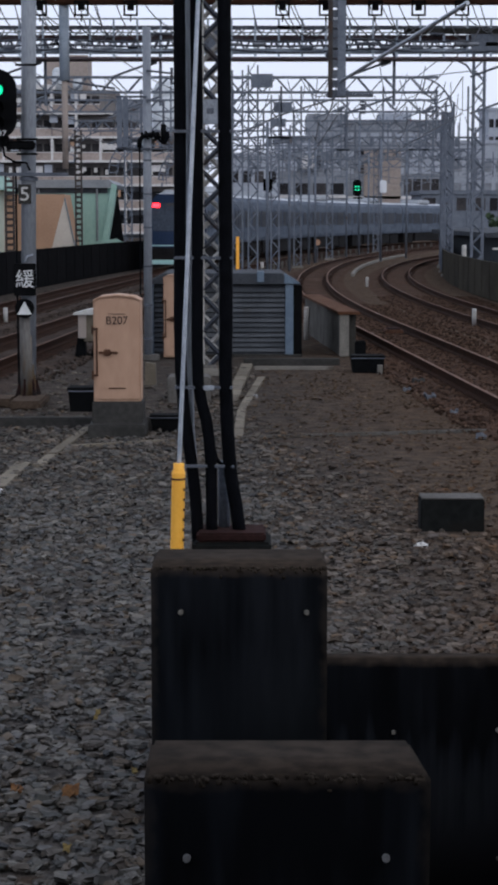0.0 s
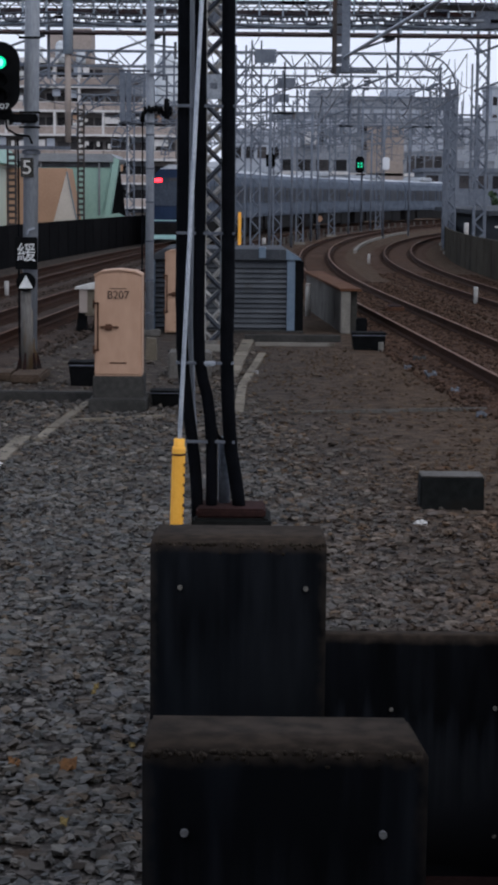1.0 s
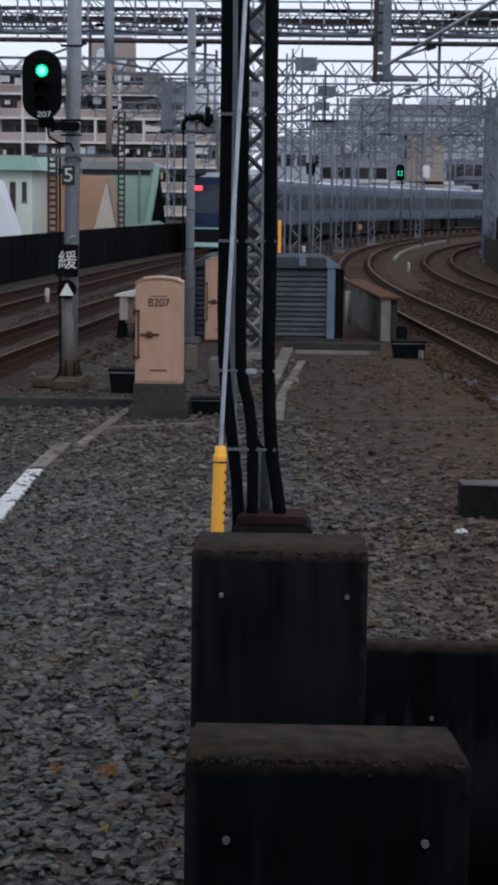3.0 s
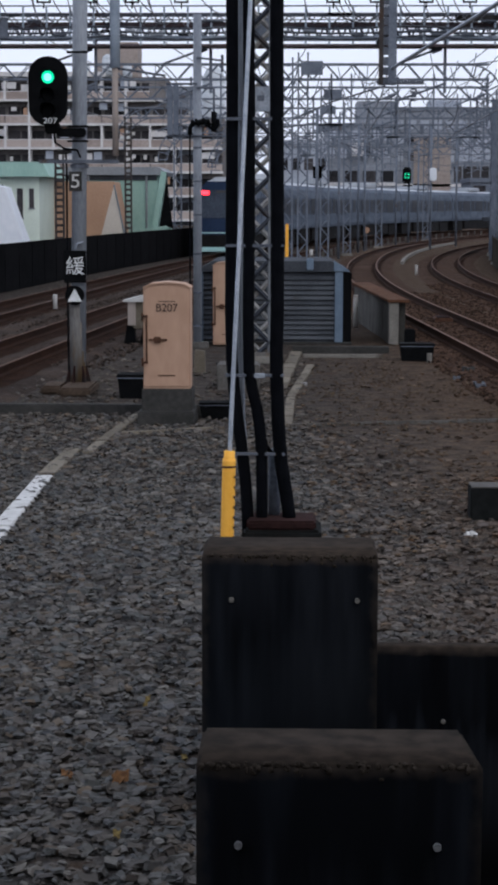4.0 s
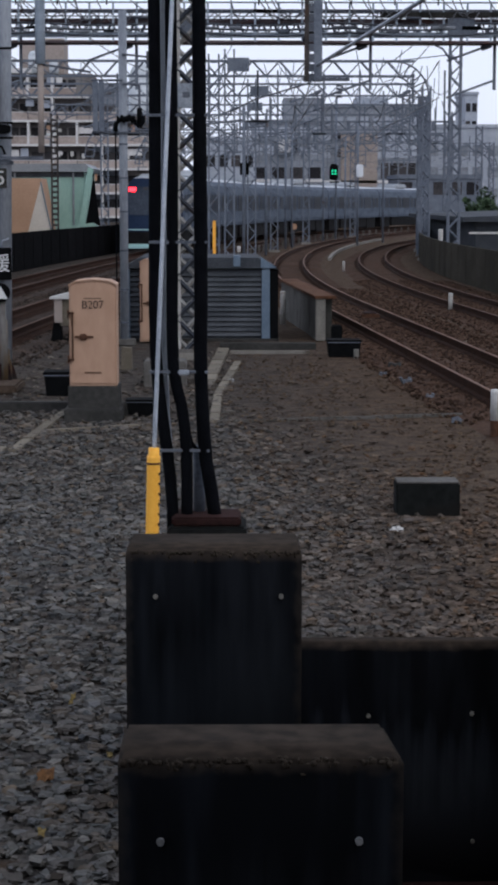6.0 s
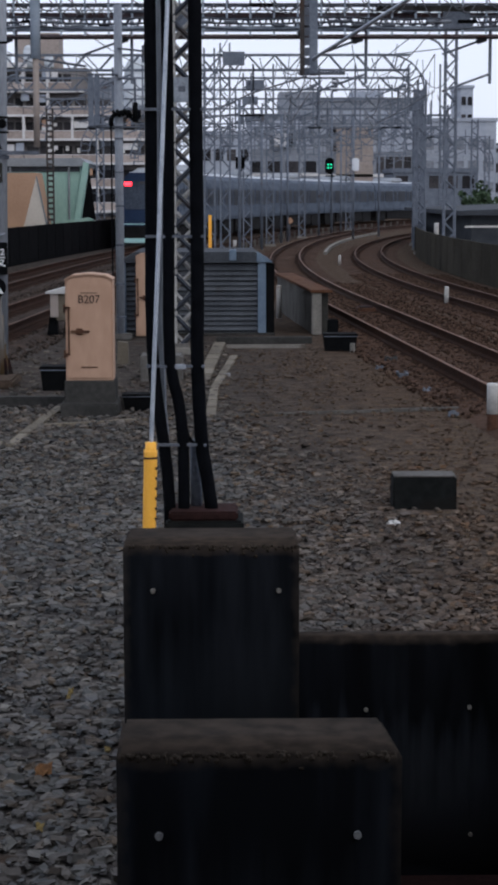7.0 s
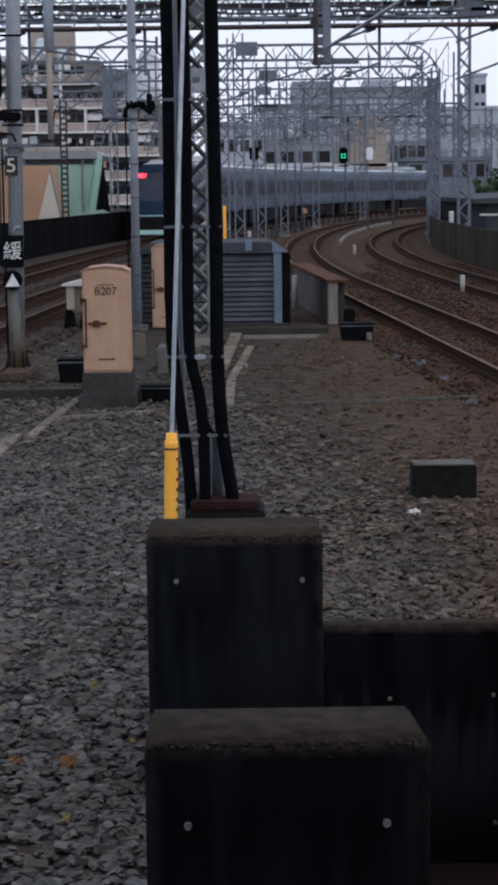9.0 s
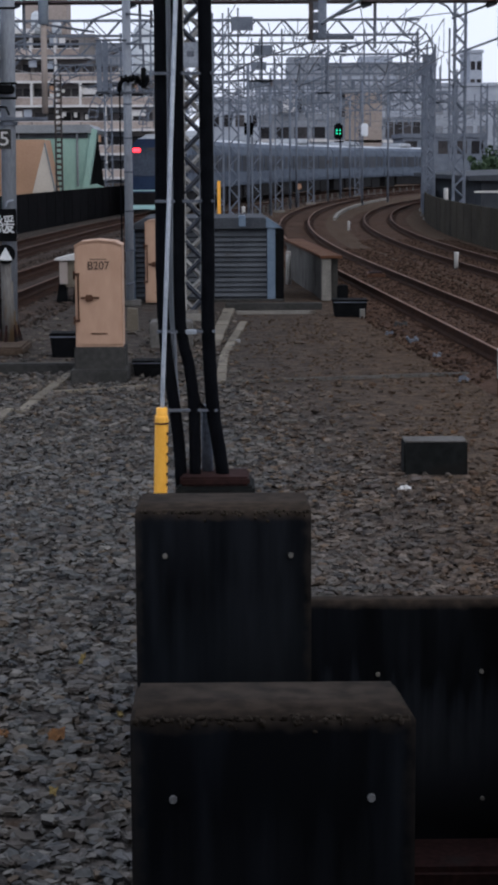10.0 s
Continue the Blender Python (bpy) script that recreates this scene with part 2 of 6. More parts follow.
M_RAILTOP2 = mat("rail_head_dull", (0.055, 0.026, 0.017), (0.095, 0.05, 0.034), 0.7, 0.0, 2, 40, 0.1, spec=0.1)
M_SLEEPER = mat("brown_sleeper", (0.026, 0.016, 0.012), (0.055, 0.034, 0.025), 0.9, 0, 3, 30, 0.5, spec=0.12)
M_GALV = mat("galvanised_steel", (0.17, 0.195, 0.23), (0.29, 0.32, 0.365), 0.55, 0.3, 5, 40, 0.15, (0.13, 0.12, 0.12), 0.36)
M_GALV_D = mat("weathered_steel_grey", (0.06, 0.07, 0.09), (0.125, 0.14, 0.17), 0.65, 0.15, 4, 40, 0.2, (0.075, 0.055, 0.048), 0.36)
M_POLE = mat("grey_pole", (0.18, 0.2, 0.235), (0.265, 0.29, 0.325), 0.6, 0.15, 3, 40, 0.15, (0.2, 0.17, 0.14), 0.3, stretch=(1, 1, 0.25))
M_POLEBASE = mat("stained_pole_foot", (0.085, 0.08, 0.076), (0.14, 0.135, 0.13), 0.85, 0, 5, 40, 0.3, (0.125, 0.085, 0.046), 0.5, stretch=(1, 1, 0.25))
M_CABLE = mat("black_cable_duct", (0.002, 0.0024, 0.0034), (0.005, 0.0057, 0.0078), 0.8, 0, 12, 90, 0.3, spec=0.03)
M_BLACK = mat("black_paint", (0.002, 0.0023, 0.0028), (0.0055, 0.006, 0.007), 0.8, 0, 6, 60, 0.2, spec=0.04)
M_WIRE = mat("bare_wire", (0.3, 0.34, 0.4), (0.45, 0.49, 0.55), 0.45, 0.5, 10, 60, 0.1)
M_DARKWIRE = mat("dark_wire", (0.09, 0.095, 0.11), (0.16, 0.17, 0.19), 0.6, 0.2, 10, 60, 0.1)
M_YELLOW = mat("yellow_plastic", (0.88, 0.43, 0.06), (0.95, 0.5, 0.085), 0.5, 0, 5, 50, 0.15, (0.68, 0.3, 0.04), 0.32)
M_SHED = mat("blue_grey_sheet_metal", (0.038, 0.044, 0.053), (0.072, 0.081, 0.094), 0.65, 0.1, 2, 30, 0.15, (0.045, 0.044, 0.046), 0.36, piece=0.5, spec=0.15)
M_SHEDTRIM = mat("pale_blue_trim", (0.095, 0.135, 0.19), (0.14, 0.19, 0.25), 0.5, 0.1, 3, 30, 0.15)
M_FENCE = mat("black_noise_wall", (0.0035, 0.0037, 0.0044), (0.0085, 0.0085, 0.0095), 0.95, 0, 2, 30, 0.3, (0.015, 0.013, 0.012), 0.33, piece=0.3, spec=0.02)
M_MINT = mat("mint_metal_cladding", (0.235, 0.38, 0.335), (0.3, 0.455, 0.4), 0.6, 0, 0.7, 10, 0.1, (0.24, 0.37, 0.33), 0.38, stretch=(1, 1, 0.3))
M_MINT_L = mat("pale_mint_wall", (0.55, 0.63, 0.56), (0.62, 0.7, 0.63), 0.7, 0, 0.7, 10, 0.1)
M_PEACH = mat("peach_render", (0.37, 0.228, 0.154), (0.44, 0.275, 0.186), 0.8, 0, 0.7, 10, 0.1)
M_CREAM = mat("cream_board", (0.5, 0.45, 0.4), (0.58, 0.53, 0.47), 0.8, 0, 0.7, 10, 0.1)
M_ROOFGREY = mat("grey_roof_sheet", (0.16, 0.18, 0.2), (0.24, 0.26, 0.28), 0.6, 0.1, 0.7, 10, 0.1)
# Plaster is darkened to carry the shade of the deep balcony recesses.
M_APT = mat("shaded_apartment_plaster", (0.1, 0.094, 0.094), (0.17, 0.158, 0.155), 0.85, 0, 0.12, 2, 0.0, (0.2, 0.19, 0.19), 0.4)
M_APT_BALC = mat("beige_balcony_panel", (0.27, 0.225, 0.205), (0.4, 0.345, 0.32), 0.85, 0, 0.3, 3, 0.0, piece=0.8)
M_APT_SLAB = mat("pale_balcony_slab", (0.5, 0.5, 0.51), (0.62, 0.615, 0.62), 0.85, 0, 0.3, 3, 0.0)
M_OPENING = mat("dark_opening", (0.012, 0.012, 0.015), (0.055, 0.052, 0.056), 0.5, 0, 0.5, 5, 0.0, piece=0.9)
# Distance haze is mixed into these two wall colours, lightening them.
M_BLDG = mat("grey_office_wall", (0.165, 0.185, 0.22), (0.26, 0.285, 0.325), 0.85, 0, 0.25, 2.5, 0.0, (0.145, 0.158, 0.182), 0.42)
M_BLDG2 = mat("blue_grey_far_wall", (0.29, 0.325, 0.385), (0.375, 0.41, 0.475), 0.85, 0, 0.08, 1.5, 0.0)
M_TAN = mat("tan_render", (0.25, 0.215, 0.195), (0.33, 0.285, 0.262), 0.85, 0, 0.2, 3, 0.0)
# Lighter than the pole grey, so the shaded drop tube looks lit.
M_BLUETUBE = mat("brightened_blue_grey", (0.3, 0.37, 0.46), (0.4, 0.47, 0.56), 0.65, 0, 3, 30, 0.1, (0.26, 0.3, 0.35), 0.36)
M_DOME = mat("dull_white_tank", (0.42, 0.46, 0.5), (0.52, 0.56, 0.6), 0.7, 0, 0.3, 4, 0.0, (0.24, 0.26, 0.28), 0.36)
M_TANK = mat("pale_water_tank", (0.62, 0.66, 0.72), (0.7, 0.73, 0.78), 0.6, 0, 0.2, 3, 0.0)
M_STEELCAR = mat("brushed_stainless", (0.068, 0.086, 0.117), (0.118, 0.142, 0.182), 0.7, 0.0, 0.6, 8, 0.05, stretch=(1, 1, 4), spec=0.04)
M_CARROOF = mat("pale_grey_roof", (0.34, 0.37, 0.41), (0.48, 0.51, 0.55), 0.85, 0, 0.6, 8, 0.05, piece=0.5, spec=0.04)
M_CARBLUE = mat("dark_blue_front", (0.012, 0.024, 0.055), (0.02, 0.036, 0.076), 0.3, 0, 1, 10, 0.0)
M_CARGLASS = mat("dark_car_glass", (0.035, 0.045, 0.065), (0.06, 0.075, 0.1), 0.15, 0, 1, 10, 0.0)
M_CARWIN = mat("car_side_glass", (0.003, 0.005, 0.011), (0.016, 0.021, 0.034), 0.4, 0, 1, 10, 0.0, piece=0.6, spec=0.08)
M_TEAL = mat("pale_teal_band", (0.35, 0.58, 0.58), (0.42, 0.64, 0.64), 0.4, 0, 1, 10, 0.0)
M_UNDER = mat("dark_underframe", (0.005, 0.005, 0.006), (0.014, 0.013, 0.014), 0.85, 0, 2, 20, 0.2, spec=0.1)
M_GREEN = mat("hedge_leaf", (0.02, 0.036, 0.02), (0.05, 0.078, 0.042), 0.85, 0, 2, 20, 0.2, island=0.6, spec=0.1)
M_TILE = mat("rust_brown_slab", (0.062, 0.03, 0.018), (0.11, 0.055, 0.033), 0.85, 0, 3, 40, 0.4, (0.045, 0.026, 0.019), 0.4, spec=0.06)
M_DECK = mat("station_grey", (0.1, 0.1, 0.1), (0.16, 0.16, 0.16), 0.9, 0, 1, 12, 0.2)
M_DARKMAST = mat("dark_brown_mast", (0.035, 0.033, 0.034), (0.07, 0.062, 0.06), 0.85, 0, 3, 20, 0.1, (0.06, 0.042, 0.034), 0.42, spec=0.06)
M_FOOT = mat("brown_stained_footing", (0.04, 0.029, 0.022), (0.078, 0.057, 0.043), 0.92, 0, 4, 30, 0.4, (0.03, 0.024, 0.02), 0.42, spec=0.06)
M_REDSTEEL = mat("faded_red_steel", (0.06, 0.05, 0.056), (0.12, 0.095, 0.105), 0.75, 0.1, 3, 30, 0.1, (0.085, 0.045, 0.042), 0.42, spec=0.08)
M_TEXTW = mat("white_lettering", (0.52, 0.54, 0.55), (0.64, 0.66, 0.67), 0.6, 0, 9, 60, 0.0)
M_TEXTD = mat("dark_lettering", (0.03, 0.02, 0.018), (0.06, 0.045, 0.04), 0.7, 0, 9, 60, 0.0)
M_BLUEBIT = mat("blue_plastic_scrap", (0.075, 0.088, 0.11), (0.13, 0.143, 0.165), 0.7, 0, 9, 60, 0.1)
E_GREEN = glow("green_signal_light", (0.0, 0.75, 0.36), 1.3)
E_GREEN_H = glow("green_signal_core", (0.22, 1.0, 0.66), 1.6)
E_RED = glow("red_tail_light", (1.0, 0.03, 0.05), 4.0)
E_GREEN_F = glow("far_green_light", (0.01, 0.9, 0.42), 0.9)
E_AMBER = glow("dim_red_light", (0.3, 0.04, 0.025), 0.3)


# ---- building helpers ----
def box(bm, x0, x1, y0, y1, z0, z1, bevel=0.0, m=None):
    r = bmesh.ops.create_cube(bm, size=1)
    vs = r["verts"]
    for v in vs:
        v.co = Vector(((x0 + x1) / 2 + v.co.x * (x1 - x0), (y0 + y1) / 2 + v.co.y * (y1 - y0), (z0 + z1) / 2 + v.co.z * (z1 - z0)))
    if bevel:
        es = list({e for v in vs for e in v.link_edges})
        r = bmesh.ops.bevel(bm, geom=es, offset=bevel, segments=2, affect="EDGES", clamp_overlap=True)
        vs = list({v for f in r["faces"] for v in f.verts} | {v for v in vs if v.is_valid})
    if m:
        bmesh.ops.transform(bm, matrix=m, verts=vs)
    return bm


def rod(bm, p, q, r, seg=8, r2=None):
    p, q = Vector(p), Vector(q)
    d = q - p
    m = Matrix.Translation((p + q) / 2) @ d.to_track_quat("Z", "Y").to_matrix().to_4x4()
    bmesh.ops.create_cone(bm, cap_ends=True, segments=seg, radius1=r, radius2=r if r2 is None else r2, depth=d.length, matrix=m)
    return bm


def tube(bm, pts, r, seg=10):
    """A round tube swept along points, its ends closed."""
    pts = [Vector(p) for p in pts]
    rings = []
    for i, p in enumerate(pts):
        t = (pts[min(i + 1, len(pts) - 1)] - pts[max(i - 1, 0)]).normalized()
        u = t.cross(Vector((0, 1, 0)) if abs(t.y) < 0.9 else Vector((0, 0, 1))).normalized()
        v = t.cross(u)
        rings.append([bm.verts.new(p + u * (r * math.cos(2 * math.pi * k / seg)) + v * (r * math.sin(2 * math.pi * k / seg))) for k in range(seg)])
    for a, b in zip(rings, rings[1:]):
        for k in range(seg):
            bm.faces.new((a[k], a[(k + 1) % seg], b[(k + 1) % seg], b[k]))
    bm.faces.new(rings[0][::-1])
    bm.faces.new(rings[-1])
    return bm


def prism(bm, outline, y0, y1):
    """An outline in x and z, closed and given depth along y."""
    a = [bm.verts.new((x, y0, z)) for x, z in outline]
    b = [bm.verts.new((x, y1, z)) for x, z in outline]
    bm.faces.new(a)
    bm.faces.new(b[::-1])
    for i in range(len(a)):
        j = (i + 1) % len(a)
        bm.faces.new((a[j], a[i], b[i], b[j]))
    return bm


def B():
    return bmesh.new()


def mesh_of(name, bm, material, smooth=False):
    bmesh.ops.recalc_face_normals(bm, faces=bm.faces)
    me = bpy.data.meshes.new(name)
    bm.to_mesh(me)
    bm.free()
    me.materials.append(material)
    if smooth:
        for p in me.polygons:
            p.use_smooth = True
    return me


def part(name, bm, material, parent, label="", smooth=False):
    ob = new(name, mesh_of(name, bm, material, smooth))
    ob.parent = parent
    return tagged(ob, label) if label else ob


def piece(name, me, parent, loc, rz=0.0):
    ob = new(name, me)
    ob.parent = parent
    ob.location, ob.rotation_euler = loc, (0, 0, rz)
    return ob


def thing(name, label, category, loc=(0, 0, 0), rz=0.0, group="", kind=""):
    ob = new(name)
    ob.empty_display_size = 0.2
    ob.location, ob.rotation_euler = loc, (0, 0, radians(rz))
    return tagged(ob, label, category, group, kind)


def solid(name, bm, material, label, category="", group="", kind="", smooth=False):
    return tagged(new(name, mesh_of(name, bm, material, smooth)), label, category, group, kind)


def lettering(name, text, size, material, parent, loc, thick=0.004, squash=1.0):
    cu = bpy.data.curves.new(name, "FONT")
    cu.body, cu.size, cu.align_x, cu.align_y, cu.extrude = text, size, "CENTER", "CENTER", thick
    tmp = new(name, cu)
    bpy.context.view_layer.update()
    me = bpy.data.meshes.new_from_object(tmp.evaluated_get(bpy.context.evaluated_depsgraph_get()))
    bpy.data.objects.remove(tmp)
    me.materials.clear()
    me.materials.append(material)
    me.transform(Matrix.Diagonal((squash, 1, 1, 1)))
    me.transform(Matrix.Rotation(radians(90), 4, "X"))
    ob = new(name, me)
    ob.parent, ob.location = parent, loc
    return ob


# ---- the lie of the tracks: y is the distance ahead, x the centre line ----
def r1(y):
    return 2.8 - 0.056 * (y - 45) + 0.00155 * max(0, y - 45) ** 2


def r2(y):
    return r1(y) + 3.25 + 0.0005 * max(0, min(y, 125) - 60) ** 2


L2_Y, L2_X = (0, 30, 50, 80, 92, 110, 127, 155, 191, 250), (-9.0, -7.7, -6.6, -4.55, -3.4, -1.5, 1.4, 7.9, 19.6, 45.0)
L1_Y, L1_X = (0, 35, 43.5, 75, 92, 110, 127, 155, 191, 250), (-6.6, -4.6, -4.05, -1.5, 0.2, 2.3, 5.1, 11.6, 23.2, 48.6)


def smooth_path(ys, xs):
    """A curve through a few stations with even slopes."""
    ys, xs = np.array(ys, float), np.array(xs, float)
    sl = np.gradient(xs, ys)

    def at(y):
        i = int(np.clip(np.searchsorted(ys, y) - 1, 0, len(ys) - 2))
        h = ys[i + 1] - ys[i]
        s = (y - ys[i]) / h
        return float(xs[i] * (1 + 2 * s) * (1 - s) ** 2 + sl[i] * h * s * (1 - s) ** 2 + xs[i + 1] * s * s * (3 - 2 * s) + sl[i + 1] * h * s * s * (s - 1))
    return at


l1, l2 = smooth_path(L1_Y, L1_X), smooth_path(L2_Y, L2_X)
RAIL_Z = 0.2


def side(path, y, off):
    """The point off metres to the right of a track's centre line, and the line's heading there."""
    dx = (path(y + 0.5) - path(y - 0.5))
    k = math.hypot(dx, 1)
    return path(y) + off / k, y - off * dx / k, math.atan2(dx, 1)


# ---- ground: one sheet to the horizon, sunk before the retaining block ----
PIT_X, PIT_Y, PIT_Z = 0.345, 9.215, -0.93
gx = sorted({-1500, -600, -200, -80, -30, -12, 12, 30, 80, 200, 600, 1500, PIT_X, PIT_X + 0.012, *[i * 0.5 for i in range(-20, 21)]})
gy = sorted({-1500, -300, -60, -10, 60, 75, 90, 110, 140, 180, 240, 400, 900, 2500, PIT_Y, PIT_Y + 0.012, *[i * 1.0 for i in range(-5, 55)]})
ground_bm = B()
rows_v = []
for y in gy:
    rows_v.append([])
    for x in gx:
        z = 0.0
        if x > PIT_X + 0.006 and y < PIT_Y + 0.006:
            z = PIT_Z
        elif 10 < y < 60 and abs(x) < 3:
            z = 0.025 * noise.noise(Vector((x * 0.9, y * 0.45, 0)))
        rows_v[-1].append(ground_bm.verts.new((x, y, z)))
for a, b in zip(rows_v, rows_v[1:]):
    for i in range(len(a) - 1):
        ground_bm.faces.new((a[i], a[i + 1], b[i + 1], b[i]))
ground = solid("ground", ground_bm, M_GROUND, "grey-brown gravel yard between the railway tracks", "ground", kind="structure")


# ---- tracks ----
def track(name, path, y0, y1, top, label, half=1.5, bed_mat=None, stain_w=0.2):
    t = thing(name, label, "railway track", kind="structure")
    bed = B()
    prof = [(-half, -0.02), (-half + 0.3, 0.045), (half - 0.3, 0.045), (half, -0.02)]
    n = int((y1 - y0) / 2.5)
    ys = [y0 + (y1 - y0) * i / n for i in range(n + 1)]
    prev = None
    for y in ys:
        ring = []
        for o, z in prof:
            px, py, _ = side(path, y, o)
            ring.append(bed.verts.new((px, py, z)))
        if prev:
            for i in range(3):
                bed.faces.new((prev[i], prev[i + 1], ring[i + 1], ring[i]))
        prev = ring
    part("ballast_bed", bed, bed_mat or M_RUSTBED, t, "rust-stained ballast")
    fine = [y0 + i * 0.5 for i in range(int((min(y1, 120) - y0) / 0.5))]
    # Strips paint rusty stain and the rails' shade as one dark band.
    for s in (-1, 1):
        stain, prev = B(), None
        for y in fine:
            w0 = stain_w + 0.09 * noise.noise(Vector((y * 0.9, s * 3.1, 1.0)))
            w1 = stain_w + 0.09 * noise.noise(Vector((y * 0.9, s * 3.1, 7.0)))
            ring = [stain.verts.new((*side(path, y, s * 0.5675 + o)[:2], 0.05)) for o in (-w0, w1)]
            if prev:
                stain.faces.new((prev[0], prev[1], ring[1], ring[0]))
            prev = ring
        part("stain_shade_strip", stain, M_DUST_SHADE, t, "dark rusty dust and painted shade along the rail")
    for s in (-1, 1):
        for nm, mt, pr in (("rail", M_RAIL, ((-0.065, 0.03), (-0.065, 0.06), (-0.012, 0.08), (-0.012, 0.165), (-0.034, 0.175), (-0.034, 0.196), (0.034, 0.196), (0.034, 0.175), (0.012, 0.165), (0.012, 0.08), (0.065, 0.06), (0.065, 0.03))), ("rail_head", top, ((-0.027, 0.19), (-0.022, 0.201), (0.022, 0.201), (0.027, 0.19)))):
            bm, prev = B(), None
            for y in ys:
                ring = []
                for o, z in pr:
                    px, py, _ = side(path, y, s * 0.5675 + o)
                    ring.append(bm.verts.new((px, py, z)))
                if prev:
                    for i in range(len(pr)):
                        j = (i + 1) % len(pr)
                        bm.faces.new((prev[i], prev[j], ring[j], ring[i]))
                prev = ring
            part(nm, bm, mt, t)
    me = mesh_of("sleeper", box(B(), -1.0, 1.0, -0.11, 0.11, -0.08, 0.038, 0.015), M_SLEEPER)
    y, count = y0 + 0.3, 0
    while y < min(y1, 130):
        px, py, hd = side(path, y, 0)
        if count < 180:
            piece("sleeper", me, t, (px, py, 0.0), -hd)
        count += 1
        y += 0.62
    return t


track("track_1", r1, 12, 230, M_RAILTOP, "curving railway track with rust-brown rails and ballast", 1.34)
track("track_2", r2, 12, 125, M_RAILTOP2, "outer curving railway track with rusty rails", 1.34)
track("track_3", l1, 12, 230, M_RAILTOP2, "railway track with brown rails beside the relay cabinet", bed_mat=M_GREYBED, stain_w=0.42)
track("track_4", l2, 12, 245, M_RAILTOP2, "railway track along the black noise wall, with a train standing on it", bed_mat=M_GREYBED, stain_w=0.42)


# ---- concrete blocks at the end of the platform ----
def retaining_block(x0, x1, y0, y1, z0, z1, bolts, label, pale, reach, taper=0.0, tone=1.0):
    t = thing("concrete_block", label, "concrete block", ((x0 + x1) / 2, y0, z0), group="stepped blocks at the platform end")
    w, h, d = (x1 - x0) / 2, z1 - z0, y1 - y0
    bm = box(B(), -w, w, 0, d, 0, h)
    for v in bm.verts:
        if v.co.x > 0 and v.co.y > d / 2:
            v.co.x -= taper
    bmesh.ops.bevel(bm, geom=list(bm.edges), offset=0.013, segments=3, affect="EDGES", clamp_overlap=True)
    part("body", bm, block_material(h, w, pale, reach, tone), t, "weathered concrete with shade painted into its dark faces and a brown mossy top", True)
    if y0 < 9:
        fringe = B()
        for k in range(150):
            m = Matrix.Translation((random.uniform(-w + 0.01, w - 0.01), random.uniform(0.002, 0.02), h - random.uniform(0.002, 0.022) * (1 + (k % 5 == 0)))) @ Matrix.Diagonal((*[random.uniform(0.004, 0.013) for _ in range(3)], 1))
            bmesh.ops.create_icosphere(fringe, subdivisions=1, radius=1.0, matrix=m)
        tagged(part("moss_fringe", fringe, M_MOSS, t, "crumbly brown moss along the upper edge", True), kind="stuff")
    for bx, bz in bolts:
        bm = rod(B(), (bx - (x0 + x1) / 2, 0.012, bz - z0), (bx - (x0 + x1) / 2, -0.012, bz - z0), 0.0115, 12, 0.0108)
        part("bolt", bm, M_SCRAP if y0 < 6 else M_CONC, t, "small round bolt head")
    return t


random.seed(31)
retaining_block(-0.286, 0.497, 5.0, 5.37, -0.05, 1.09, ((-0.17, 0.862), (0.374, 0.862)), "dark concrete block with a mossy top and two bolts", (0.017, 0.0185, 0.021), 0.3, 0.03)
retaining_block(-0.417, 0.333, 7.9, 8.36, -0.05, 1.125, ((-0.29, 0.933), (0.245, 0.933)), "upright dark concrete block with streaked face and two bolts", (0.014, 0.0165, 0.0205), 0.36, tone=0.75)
# The low tone puts the pit's shade into the rear block's colour.
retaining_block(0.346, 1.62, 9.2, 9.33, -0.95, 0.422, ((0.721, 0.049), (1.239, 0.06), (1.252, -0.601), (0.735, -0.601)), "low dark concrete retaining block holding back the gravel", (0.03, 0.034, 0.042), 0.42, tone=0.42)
# Unseen wall, added to keep light off the rear block.
solid("pit_shade_wall", box(B(), 1.9, 2.1, 3.8, 9.33, -0.95, 1.1, 0.02), M_CONC_D, "unseen plain dark wall added to shade the sunk corner", "wall", kind="structure")
solid("footing", box(B(), 0.36, 1.7, 8.75, 9.19, -0.95, -0.8, 0.03), M_REDBASE, "dark brown concrete footing before the retaining block", "footing")
fb = thing("foundation_block", "dark concrete foundation with a reddish cap under the cable ducts", "concrete block", (-0.1, 10.45, 0))
part("body", box(B(), -0.215, 0.225, 0.0, 0.4, 0.0, 0.79, 0.015), M_CONC_B, fb, "dark dirty concrete")
part("cap", box(B(), -0.195, 0.195, 0.01, 0.33, 0.79, 0.842, 0.012), M_REDBASE, fb, "reddish brown cap")

# ---- the cable riser: three black ducts strapped to a thin pole ----
riser = thing("cable_riser", "three black cable ducts strapped to a thin steel pole", "cable riser", (-0.345, 10.7, 0.8))


def duct(foot, y, r):
    """A duct that follows its lower bends, given as (x, height), and then rises straight."""
    pts = [(x + 0.345, y - 10.7, z - 0.8) for x, z in foot]
    xt = foot[-1][0]
    pts += [(xt + 0.345 + 0.004 * math.sin(z * 2.1 + xt * 9), y - 10.7, z) for z in np.linspace(1.2, 6.5, 14)]
    return part("duct", tube(B(), pts, r, 12), M_CABLE, riser, "black flexible cable duct", True)


duct(((-0.288, 0.6), (-0.294, 0.88), (-0.306, 1.05), (-0.323, 1.2), (-0.35, 1.4), (-0.372, 1.58), (-0.384, 1.75), (-0.386, 1.9)), 10.62, 0.034)
